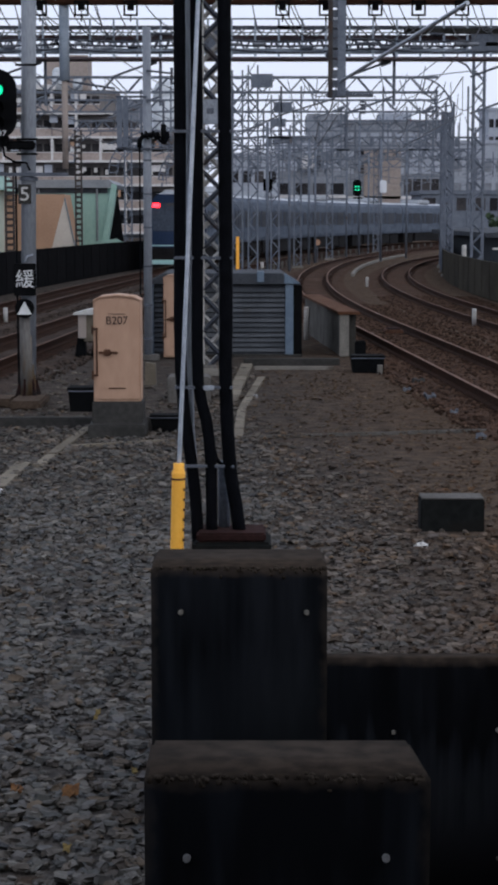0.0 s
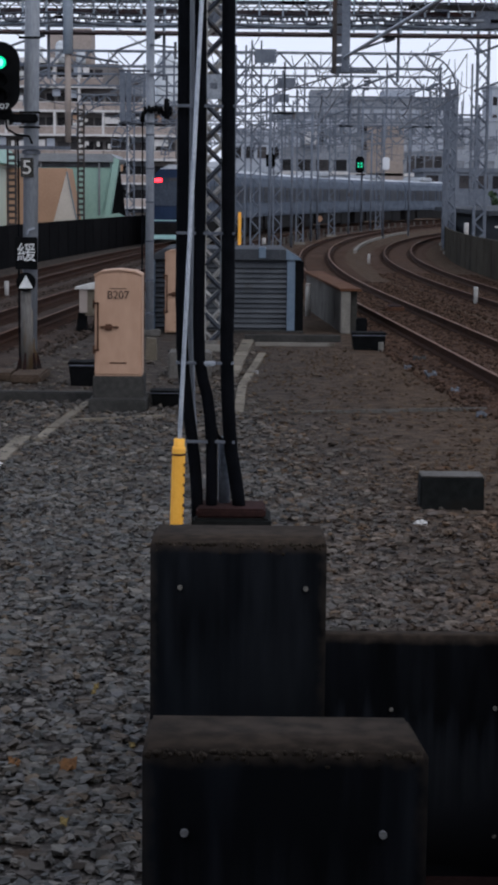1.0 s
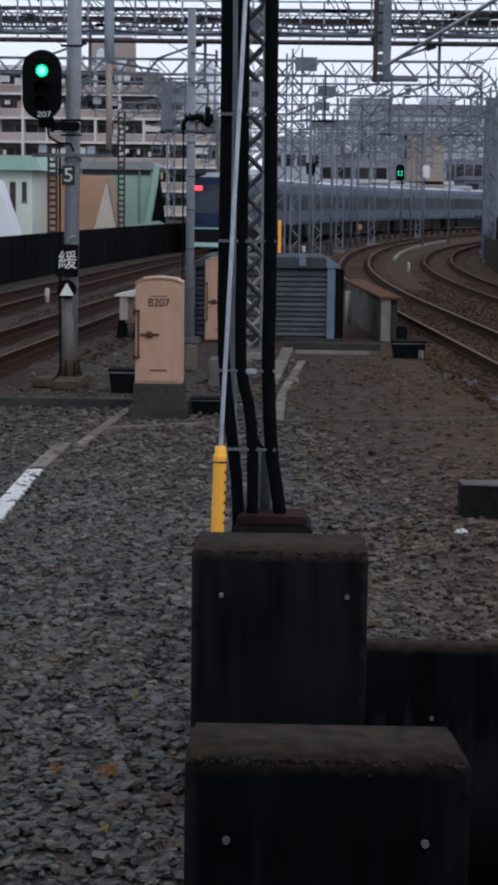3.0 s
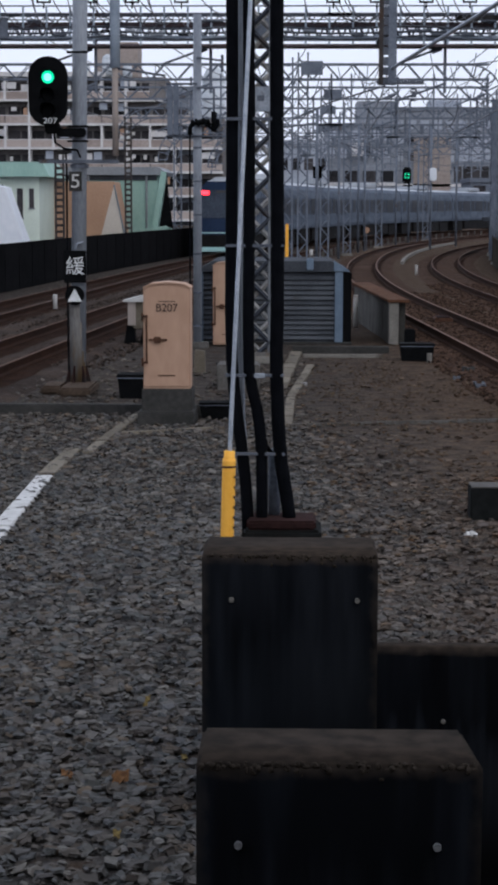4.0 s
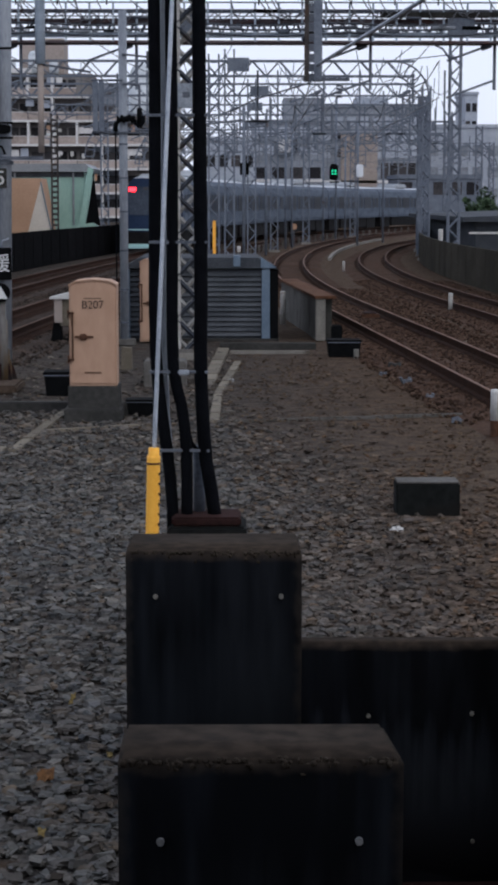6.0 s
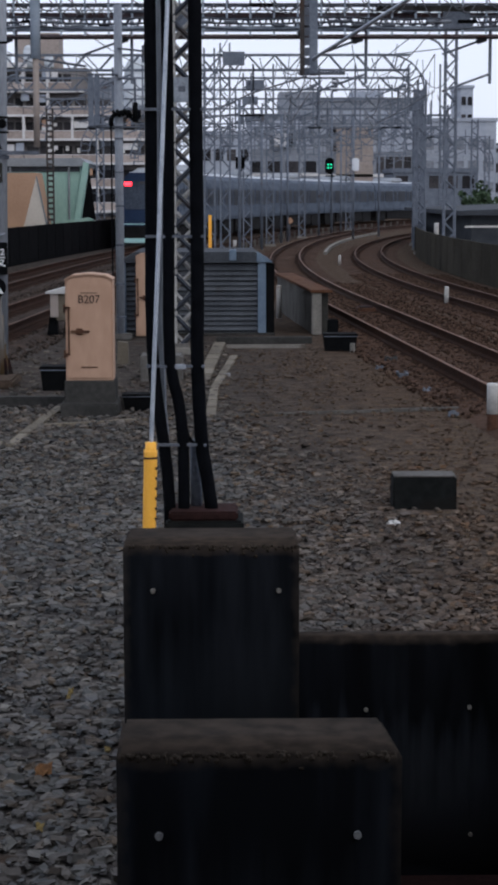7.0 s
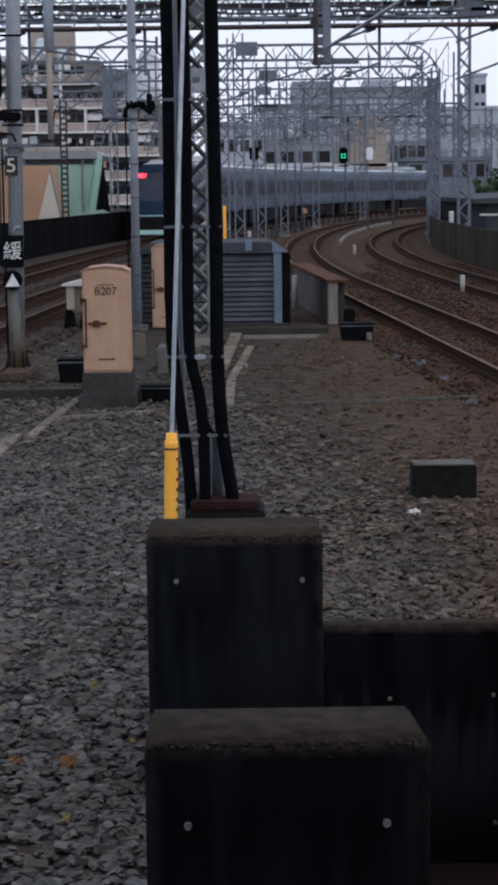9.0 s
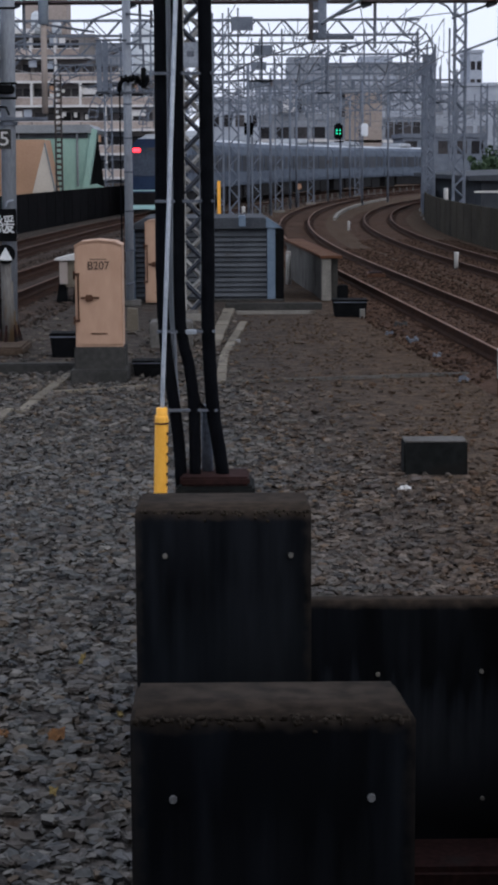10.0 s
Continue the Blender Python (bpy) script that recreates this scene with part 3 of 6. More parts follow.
duct(((-0.213, 0.76), (-0.211, 0.9), (-0.212, 1.05), (-0.214, 1.2), (-0.223, 1.34), (-0.24, 1.46), (-0.268, 1.57), (-0.286, 1.68), (-0.29, 1.85)), 10.6, 0.033)
duct(((-0.052, 0.8), (-0.06, 0.88), (-0.078, 1.0), (-0.104, 1.16), (-0.114, 1.28), (-0.122, 1.42), (-0.13, 1.62), (-0.133, 1.8)), 10.6, 0.038)
part("duct", tube(B(), [(0.09, -0.06, 0.7), (0.13, -0.065, 0.55), (0.16, -0.07, 0.44), (0.19, -0.05, 0.4)], 0.012, 8), M_CABLE, riser, "thin black tie cable", True)
part("pole", tube(B(), [(0.052, 0.02, -0.05), (0.042, 0.02, 0.25), (0.014, 0.02, 0.6), (0.006, 0.02, 0.95), (0.012, 0.02, 6.5)], 0.021, 10), M_POLE, riser, "thin brownish grey pole", True)
part("pole", rod(B(), (0.203, 0.0, -0.01), (0.2, 0.0, 0.42), 0.033, 10), M_GALV_D, riser, "short grey conduit", True)
for z in (3.072, 2.375, 1.651, 1.206):
    lo, hi = (-0.41, -0.1) if z > 1.3 else (-0.35, -0.09)
    bm = box(B(), lo + 0.345, hi + 0.345, -0.125, -0.113, z - 0.8 - 0.008, z - 0.8 + 0.008)
    for x in (lo + 0.345, hi + 0.345):
        rod(bm, (x, -0.14, z - 0.8), (x, -0.03, z - 0.8), 0.009)
    part("strap", bm, M_GALV_D, riser, "thin galvanised strap")
part("clamp", box(B(), 0.09, 0.15, -0.135, -0.11, 0.835, 0.862, 0.004), M_WIRE, riser, "pale clamp on a strap")

guy = thing("guy_wire", "pale guy wire in a yellow plastic guard", "guy wire", (-0.39, 10.3, 0.0))
part("wire", tube(B(), [(-0.012, 0.0, 0.6), (0.008, 0.02, 1.3), (0.059, 0.12, 2.5), (0.131, 0.25, 4.2), (0.217, 0.4, 6.2)], 0.012, 8), M_WIRE, guy, "twisted galvanised wire", True)
yg = part("guard", tube(B(), [(-0.018, 0, 0.0), (-0.012, 0, 0.6), (0.003, 0, 1.2), (0.004, 0, 1.215)], 0.037, 16), M_YELLOW, guy, "yellow plastic tube", True)
part("collar", tube(B(), [(0.002, 0, 1.165), (0.004, 0, 1.2), (0.005, 0, 1.258)], 0.03, 14), M_YELLOW, guy, "ribbed yellow neck", True)
part("band", tube(B(), [(0.002, 0, 1.168), (0.002, 0, 1.178)], 0.04, 14), M_RUST, guy, "", True)
for i in range(9):
    part("rivet", box(B(), 0.0, 0.009, -0.03, -0.022, 0.0, 0.016, 0.002), M_RUST, guy).location = (0.021 + 0.0011 * i, 0, 0.66 + i * 0.056)


# ---- the yard's cabinets and boxes ----
def relay_cabinet(name, label, loc, w, h, d, text, category="cabinet"):
    t = thing(name, label, category, loc)
    o = [(-w / 2, 0), (w / 2, 0), (w / 2, h - 0.06), (w * 0.36, h - 0.02), (0.0, h), (-w * 0.36, h - 0.02), (-w / 2, h - 0.06)]
    part("body", prism(B(), o, 0, d), M_BEIGE, t, "beige painted steel housing")
    o2 = [(-w / 2 + 0.02, 0.03), (w / 2 - 0.02, 0.03), (w / 2 - 0.02, h - 0.07), (w * 0.34, h - 0.04), (0, h - 0.02), (-w * 0.34, h - 0.04), (-w / 2 + 0.02, h - 0.07)]
    door = part("door", prism(B(), o2, -0.018, -0.002), M_BEIGE, t, "beige door with worn edges")
    lx = -w * 0.22
    bm = box(B(), lx - 0.09, lx + 0.13, -0.04, -0.018, h * 0.455, h * 0.475, 0.004)
    box(bm, lx - 0.03, lx + 0.05, -0.055, -0.018, h * 0.435, h * 0.495, 0.008)
    part("handle", bm, M_RUST, door, "rusty latch handle")
    for z in (0.25, 0.68):
        part("hinge", rod(B(), (-w / 2 - 0.012, -0.012, h * z - 0.05), (-w / 2 - 0.012, -0.012, h * z + 0.05), 0.012), M_RUST, door, "rusty hinge")
    hr = rod(B(), (-w / 2 + 0.04, -0.035, h * 0.24), (-w / 2 + 0.04, -0.035, h * 0.7), 0.01)
    for z in (0.25, 0.69):
        rod(hr, (-w / 2 - 0.02, -0.03, h * z), (-w / 2 + 0.055, -0.03, h * z), 0.012)
    part("hinge_rod", hr, M_RUST, door, "rusty upright rod")
    part("vent", box(B(), -0.1, 0.1, -0.026, -0.016, h * 0.12, h * 0.132), M_RUST, door, "thin slot")
    part("emblem", box(B(), -0.03, 0.03, -0.024, -0.016, h * 0.88, h * 0.91, 0.003), M_BEIGE, door)
    if text:
        lettering("lettering", text, 0.135, M_TEXTD, door, (0.0, -0.022, h * 0.765), squash=0.95)
        part("underlined_bar", box(B(), -0.1, 0.1, -0.022, -0.017, h * 0.825, h * 0.832), M_TEXTD, door)
    part("roof_lip", prism(B(), [(-w / 2 - 0.004, h - 0.065), (-w * 0.36, h - 0.022), (0, h - 0.002), (w * 0.36, h - 0.022), (w / 2 + 0.004, h - 0.065), (w / 2 + 0.004, h - 0.05), (w * 0.36, h - 0.006), (0, h + 0.014), (-w * 0.36, h - 0.006), (-w / 2 - 0.004, h - 0.05)], -0.03, d + 0.01), M_BEIGE, t, "sloping lid")
    return t


relay_cabinet("relay_cabinet", "beige steel trackside cabinet lettered B207 on a concrete plinth", (-1.561, 22.35, 0.43), 0.556, 1.25, 0.45, "B207")
pl = thing("plinth", "stepped dirty concrete plinth under the beige cabinet", "plinth", (-1.56, 22.3, 0))
part("upper_step", box(B(), -0.3, 0.3, 0.02, 0.6, 0.16, 0.43, 0.012), M_CONC_D, pl)
part("lower_step", box(B(), -0.34, 0.33, -0.12, 0.65, -0.03, 0.17, 0.015), M_CONC_D, pl)
relay_cabinet("relay_cabinet", "second beige cabinet partly hidden behind the steel mast", (-1.3, 34.9, 0.03), 0.55, 1.52, 0.4, "")

wb = thing("equipment_box", "small equipment box with a pale lid on dark legs", "equipment box", (-3.06, 35.2, 0))
# One body in two colours: brown for its shade, pale for the lit corner.
part("body", box(B(), -0.04, 0.3, 0.03, 0.4, 0.3, 0.8, 0.01), M_LID, wb, "body with its shade painted brown")
part("lit_corner", box(B(), -0.12, 0.03, 0, 0.1, 0.36, 0.8, 0.01), M_TAN, wb, "pale lit front corner of the body")
part("lid", prism(B(), [(-0.2, 0.8), (0.36, 0.8), (0.36, 0.9), (0.2, 0.93), (-0.2, 0.83)], -0.05, 0.45), M_WHITE, wb, "pale sloping lid")
for x in (-0.08, 0.22):
    part("leg", prism(B(), [(x - 0.11, 0.0), (x + 0.1, 0.0), (x + 0.07, 0.36), (x - 0.06, 0.36)], 0.03, 0.35), M_BLACK, wb, "dark tapered leg")


def trough_box(loc, w, d, h, label):
    t = thing("cable_box", label, "cable box", loc)
    part("body", prism(B(), [(-w / 2 + 0.03, 0), (w / 2 - 0.03, 0), (w / 2, h * 0.85), (-w / 2, h * 0.85)], 0, d), M_BLACK, t, "black plastic body")
    part("lid", box(B(), -w / 2 - 0.015, w / 2 + 0.015, -0.015, d + 0.015, h * 0.85, h, 0.012), M_BLACK, t)
    part("rim", box(B(), -w / 2, w / 2, -0.02, -0.012, h * 0.83, h * 0.88), M_GALV_D, t)
    return t


trough_box((-2.25, 25.3, 0), 0.36, 0.4, 0.33, "black plastic cable box standing on the gravel")
trough_box((1.99, 31.6, 0), 0.56, 0.4, 0.3, "low black cable box with a grey lid edge")
solid("marker_post", rod(B(), (2.18, 31.4, 0), (2.18, 31.4, 0.16), 0.045, 10), M_CONC, "short pale concrete stub beside the cable box", "post")

solid("concrete_block", box(B(), -1.15, -0.55, 26.6, 27.2, -0.02, 0.36, 0.02), M_WALLGREY, "rough grey concrete block behind the beige cabinet", "concrete block")
trough_box((-0.95, 22.86, 0), 0.5, 0.3, 0.21, "dark cable box before the low kerb")
solid("concrete_stub", prism(B(), [(-1.63, -0.02), (-1.45, -0.02), (-1.46, 0.33), (-1.61, 0.35)], 29.4, 29.6), M_LID, "short tan concrete stub standing on the gravel", "stub")
sb = thing("concrete_marker", "low dark concrete block with a pale top edge on the gravel", "concrete block", (1.695, 15.55, 0))
part("body", box(B(), -0.265, 0.265, 0, 0.3, -0.02, 0.275, 0.015), M_CONC_B, sb)
part("cap", box(B(), -0.26, 0.26, 0.005, 0.295, 0.27, 0.283, 0.005), M_WALLGREY, sb, "thin pale top")

# ---- louvred equipment housing ----
sh = thing("equipment_housing", "blue-grey louvred metal equipment housing with a shallow sloping roof", "equipment housing", (0, 35.45, 0))
part("body", box(B(), -1.83, 0.97, 0.03, 2.6, 0.02, 1.33), M_SHED, sh, "dark sheet metal body")
slat = mesh_of("slat", prism(B(), [(-1.3, 0.0), (1.3, 0.0), (1.3, 0.07), (-1.3, 0.07)], 0, 0.012), M_SHED)
for v in slat.vertices:
    if v.co.z < 0.03:
        v.co.y -= 0.045
for i in range(13):
    piece("slat", slat, sh, (-0.54, 0.012, 0.1 + i * 0.093))
part("corner_trim", box(B(), 0.68, 0.83, -0.06, 0.03, 0, 1.36, 0.01), M_SHEDTRIM, sh, "pale blue corner post")
part("corner_trim", box(B(), -1.9, -1.78, -0.06, 0.03, 0, 1.36, 0.01), M_SHEDTRIM, sh, "pale blue corner post")
part("end_panel", box(B(), 0.83, 0.99, -0.04, 2.6, 0, 1.34, 0.01), M_BLACK, sh, "dark end panel")
part("roof", prism(B(), [(-1.95, 1.36), (0.95, 1.36), (0.62, 1.56), (-1.6, 1.56)], -0.08, 2.7), M_SHEDROOF, sh, "dull grey sloping roof")
part("roof_edge", prism(B(), [(0.66, 1.37), (0.96, 1.37), (0.66, 1.57)], -0.1, -0.082), M_SHEDTRIM, sh, "pale roof edge")
part("roof_cap", box(B(), 0.15, 0.28, -0.1, 0.2, 1.4, 1.6, 0.01), M_SHEDTRIM, sh)
part("sill", box(B(), -1.95, 1.0, -0.12, 0.0, 0, 0.05, 0.01), M_CONC_D, sh, "low concrete sill")

# ---- low concrete wall with a rust-brown coping ----
lw = thing("low_wall", "low concrete wall with a rust-brown slab on top beside the track", "low wall", (1.72, 35.45, 0), rz=3.2)
part("wall", box(B(), 0.0, 0.16, 0.1, 7.9, 0, 0.79), M_WALLGREY, lw, "grey concrete wall")
part("end_post", box(B(), -0.02, 0.16, 0.0, 0.2, 0, 0.79, 0.015), M_CONC, lw, "pale concrete end post")
part("wall", box(B(), 0.2, 0.32, 0.35, 7.9, 0, 0.79), M_CONC_D, lw, "grey concrete wall")
for i in range(8):
    part("slab", box(B(), -0.05, 0.36, i * 1.0 - 0.03, i * 1.0 + 0.955, 0.79, 0.845, 0.008), M_TILE, lw)

solid("junction_box", box(B(), 1.93, 2.13, 34.4, 34.6, -0.02, 0.36, 0.02), M_BLACK, "small black junction box beside the low wall", "junction box")
solid("kerb", box(B(), -4.2, -0.86, 23.35, 23.5, -0.02, 0.13, 0.015), M_CONC_D, "dark low concrete kerb across the gravel", "kerb")
solid("kerb", box(B(), 0.08, 1.45, 32.4, 32.46, -0.02, 0.06, 0.01), M_CONC, "pale concrete kerb before the housing", "kerb")
solid("kerb", box(B(), -0.1, 1.6, 33.3, 33.5, -0.02, 0.12, 0.01), M_CONC_D, "dark kerb before the equipment housing", "kerb")


# ---- cable troughs with concrete lids ----
def lids(label, pts, width, step=0.9, material=None):
    t = thing("cable_trough", label, "cable trough")
    for (xa, ya), (xb, yb) in zip(pts, pts[1:]):
        L = math.hypot(xb - xa, yb - ya)
        n = max(1, round(L / step))
        ang = math.atan2(yb - ya, xb - xa)
        me = mesh_of("lid", box(B(), -L / n / 2 + 0.008, L / n / 2 - 0.008, -width / 2, width / 2, -0.04, 0.035, 0.008), material or M_LID)
        for i in range(n):
            s = (i + 0.5) / n
            piece("lid", me, t, (xa + (xb - xa) * s, ya + (yb - ya) * s, 0.004 * ((i * 7) % 3)), ang)
    return t


lids("pale concrete cable trough lids set in the gravel", [(-1.985, 23.2), (-2.21, 19.6)], 0.12)
lids("yellowish concrete trough lids beside the white ones", [(-2.385, 19.85), (-2.42, 17.9)], 0.17)
lids("white-painted concrete trough lids at the gravel's edge", [(-2.425, 17.85), (-2.36, 13.0)], 0.16, material=M_WHITE)
lids("thin concrete strip across the gravel", [(-2.03, 21.3), (-0.86, 21.9)], 0.07)
lids("thin concrete strip across the rusty gravel", [(-0.1, 22.2), (2.9, 22.9)], 0.035, material=M_WALLGREY)
lids("stepped concrete cable trough beside the housing", [(-0.13, 22.2), (-0.1, 25.4), (0.2, 30.5)], 0.12)
lids("concrete cable trough running to the housing", [(-0.27, 26.5), (-0.03, 33.4)], 0.2)


# ---- marker posts and scraps ----
def white_post(x, y, h, r, dark=False):
    t = thing("marker_post", "short white marker post on the ballast", "marker post", (x, y, 0), group="white marker posts")
    z0 = h * 0.36 if dark else 0.0
    bm = tube(B(), [(0, 0, z0), (0, 0, h - r * 0.6), (0, 0, h - 0.005)], r, 12)
    part("post", bm, M_WHITE, t, "", True)
    if dark:
        part("foot", rod(B(), (0, 0, 0), (0, 0, z0), r * 0.98, 12), M_RUST, t, "dark rusty foot")


white_post(5.355, 45.0, 0.45, 0.052)
white_post(4.45, 71.5, 0.37, 0.05)
white_post(3.005, 20.8, 0.54, 0.065, True)
white_post(1.23, 40.5, 0.7, 0.055)
white_post(-5.98, 46.5, 0.4, 0.055)
random.seed(5)
for x, y, s, mt, lb in ((1.36, 14.75, 0.05, M_WHITE, "crumpled white scrap lying on the gravel"), (2.59, 27.1, 0.09, M_BLUEBIT, "pale blue plastic scrap on rusty gravel"), (2.7, 24.9, 0.07, M_BLUEBIT, "pale broken scrap on rusty gravel"), (2.74, 22.1, 0.075, M_BLUEBIT, "bent blue-grey scrap on rusty gravel"), (0.08, 27.3, 0.05, M_SCRAP, "white scrap beside the cable trough"), (2.62, 29.5, 0.1, M_CONC_D, "grey broken piece on rusty gravel"), (2.35, 28.2, 0.06, M_BLUEBIT, "grey broken piece on rusty gravel")):
    bm = B()
    for k in range(7):
        a = random.uniform(0, 6.28)
        r = random.uniform(0, s)
        w, d, h = (random.uniform(0.25, 0.8) * s for _ in range(3))
        box(bm, -w / 2, w / 2, -d / 2, d / 2, 0, h * (1.4 if y > 20 else 1.0), 0.0, Matrix.Translation((x + r * math.cos(a), y + r * math.sin(a), 0.005)) @ Matrix.Rotation(a, 4, "Z") @ Matrix.Rotation(random.uniform(-0.6, 0.6), 4, "X"))
    solid("scrap", bm, mt, lb, "scrap")
def dead_leaf(lx, ly, q, material, label):
    bm, ring, a0 = B(), [], lx * 40
    for j in range(9):
        a = a0 + 2 * math.pi * j / 9
        w = q * (1.0 if j % 2 else 0.6)
        ring.append(bm.verts.new((lx + math.cos(a) * w, ly + math.sin(a) * w, 0.062 + 0.65 * q * math.sin(a) + 0.008 * math.sin(j * 2.1))))
    bm.faces.new(ring)
    lf = solid("dead_leaf", bm, material, label, "leaf", "dead leaves on the gravel")
    lf.modifiers.new("thickness", "SOLIDIFY").thickness = 0.004


M_LEAF = mat("dead_orange_leaf", (0.085, 0.044, 0.022), (0.17, 0.085, 0.036), 0.8, 0, 40, 80, 0.2)
M_LEAF_Y = mat("dead_yellow_leaf", (0.12, 0.085, 0.03), (0.2, 0.15, 0.06), 0.8, 0, 40, 80, 0.2)
for spots, mt, lb in ((((-0.807, 8.174, 0.036), (-0.779, 8.194, 0.036)), M_LEAF, "dead orange-brown leaves lying on the gravel"), (((-0.779, 9.537, 0.02), (-0.782, 9.426, 0.016)), M_LEAF_Y, "small yellow dead leaf lying on the gravel"), (((-1.054, 8.241, 0.022), (-1.022, 8.208, 0.018)), M_LEAF, "rust-brown dead leaf lying on the gravel"), (((-0.740, 7.423, 0.022), (-0.529, 8.494, 0.018)), M_LEAF_Y, "yellowed dead leaf lying between stones")):
    for lx, ly, q in spots:
        dead_leaf(lx, ly, q, mt, lb)
white_post(0.62, 90.0, 0.5, 0.09)
ds = thing("disc_sign", "small pale red disc sign on a thin stake", "sign", (3.95, 110.0, 0))
part("stake", rod(B(), (0, 0.05, 0), (0, 0.05, 1.2), 0.03), M_GALV_D, ds)
part("disc", rod(B(), (0, 0.02, 1.15), (0, -0.02, 1.15), 0.17, 18), M_PEACH, ds, "pale red disc")
part("rim", rod(B(), (0, 0.03, 1.15), (0, 0.015, 1.15), 0.2, 18), M_RUST, ds, "dark rim")
tx = thing("track_box", "low rusty box fixed between the rails", "track box", (3.2, 42.0, 0))
part("body", box(B(), -0.2, 0.2, -0.35, 0.35, 0.03, 0.14, 0.02), M_RUST, tx)
part("lid", box(B(), -0.15, 0.15, -0.28, 0.28, 0.14, 0.165, 0.008), M_REDBASE, tx)
random.seed(9)
for x, y, s in ((4.25, 33.4, 0.12), (4.4, 34.6, 0.09), (2.6, 30.3, 0.08), (2.45, 33.0, 0.07)):
    bm = B()
    for k in range(4):
        a = random.uniform(0, 6.28)
        w, d, h = (random.uniform(0.5, 1.2) * s for _ in range(3))
        box(bm, -w / 2, w / 2, -d / 2, d / 2, 0, h * 0.5, 0.006, Matrix.Translation((x + s * 0.6 * math.cos(a), y + s * math.sin(a), 0.0)) @ Matrix.Rotation(a, 4, "Z"))
    solid("rubble", bm, M_LID, "pale broken stones beside the rail", "rubble")


# ---- signal pole ----
sp = thing("signal_pole", "grey steel signal pole with a stained flanged foot", "signal pole", (-3.09, 26.4, 0))
part("pole", rod(B(), (0.005, 0, 0.2), (0.115, 0, 8.5), 0.103, 20), M_POLE, sp, "round grey pole", True)
part("lower_sleeve", rod(B(), (0, 0, 0.1), (0, 0, 1.3), 0.11, 20), M_POLEBASE, sp, "yellow-brown stained foot", True)
for a in range(6):
    m = Matrix.Rotation(a * math.pi / 3 + 0.2, 4, "Z")
    bm = prism(B(), [(0.1, 0.09), (0.19, 0.09), (0.12, 0.36), (0.1, 0.36)], -0.01, 0.01)
    bmesh.ops.transform(bm, matrix=m, verts=bm.verts)
    part("gusset", bm, M_REDBASE, sp, "dark gusset plate")
part("footing", box(B(), -0.16, 0.27, -0.95, 0.24, 0.0, 0.13, 0.03), M_FOOT, sp, "stained concrete footing")
part("footing", box(B(), -0.46, -0.165, -0.55, 0.15, 0.0, 0.12, 0.03), M_FOOT, sp, "rusty brown footing stone")
part("collar", rod(B(), (0.045, 0, 3.1), (0.045, 0, 3.15), 0.13, 20), M_GALV_D, sp, "steel collar")
part("crossarm", box(B(), -0.5, 0.6, -0.15, -0.1, 3.16, 3.21, 0.006), M_GALV_D, sp, "thin steel crossarm")
part("cable", tube(B(), [(-0.12, -0.09, 0.3), (-0.125, -0.09, 1.8), (-0.12, -0.1, 3.1), (-0.13, -0.1, 3.3)], 0.014, 8), M_CABLE, sp, "black cable down the pole")
pn = part("number_plate", box(B(), -0.09, 0.09, -0.125, -0.115, 2.78, 3.05, 0.004), M_CONC_D, sp, "dark grey plate with the number 5")
lettering("lettering", "5", 0.27, M_WHITE, pn, (0.0, -0.13, 2.91), squash=1.1)
bd = part("sign_board", box(B(), -0.165, 0.14, -0.16, -0.13, 1.52, 1.965, 0.006), M_BLACK, sp, "black board with a white character")
lettering("lettering", "緩", 0.27, M_TEXTW, bd, (-0.008, -0.168, 1.735), squash=1.0)
disc = part("sign_disc", rod(B(), (-0.02, -0.13, 1.345), (-0.02, -0.155, 1.345), 0.135, 24), M_BLACK, sp, "black disc with a white triangle")
part("triangle", prism(B(), [(-0.12, 1.26), (0.08, 1.26), (-0.02, 1.44)], -0.163, -0.156), M_TEXTW, disc, "white triangle")
part("floodlight_bracket", tube(B(), [(0.1, -0.1, 2.08), (0.02, -0.16, 2.06), (0.0, -0.16, 2.0)], 0.015, 8), M_GALV, sp)

sg = thing("railway_signal", "black oval railway signal showing a green light, numbered 207", "signal", (-3.432, 26.1, 3.66))
out = []
for k in range(40):
    a = 2 * math.pi * k / 40
    cz = 0.29 if math.sin(a) >= 0 else -0.29
    out.append((0.27 * math.cos(a), 0.47 + cz * 0.72 + 0.26 * math.sin(a)))
part("backboard", prism(B(), out, 0.0, 0.03), M_BLACK, sg, "black oval backboard")
part("housing", box(B(), -0.17, 0.17, 0.03, 0.25, 0.15, 0.85, 0.05), M_BLACK, sg, "black lamp housing")
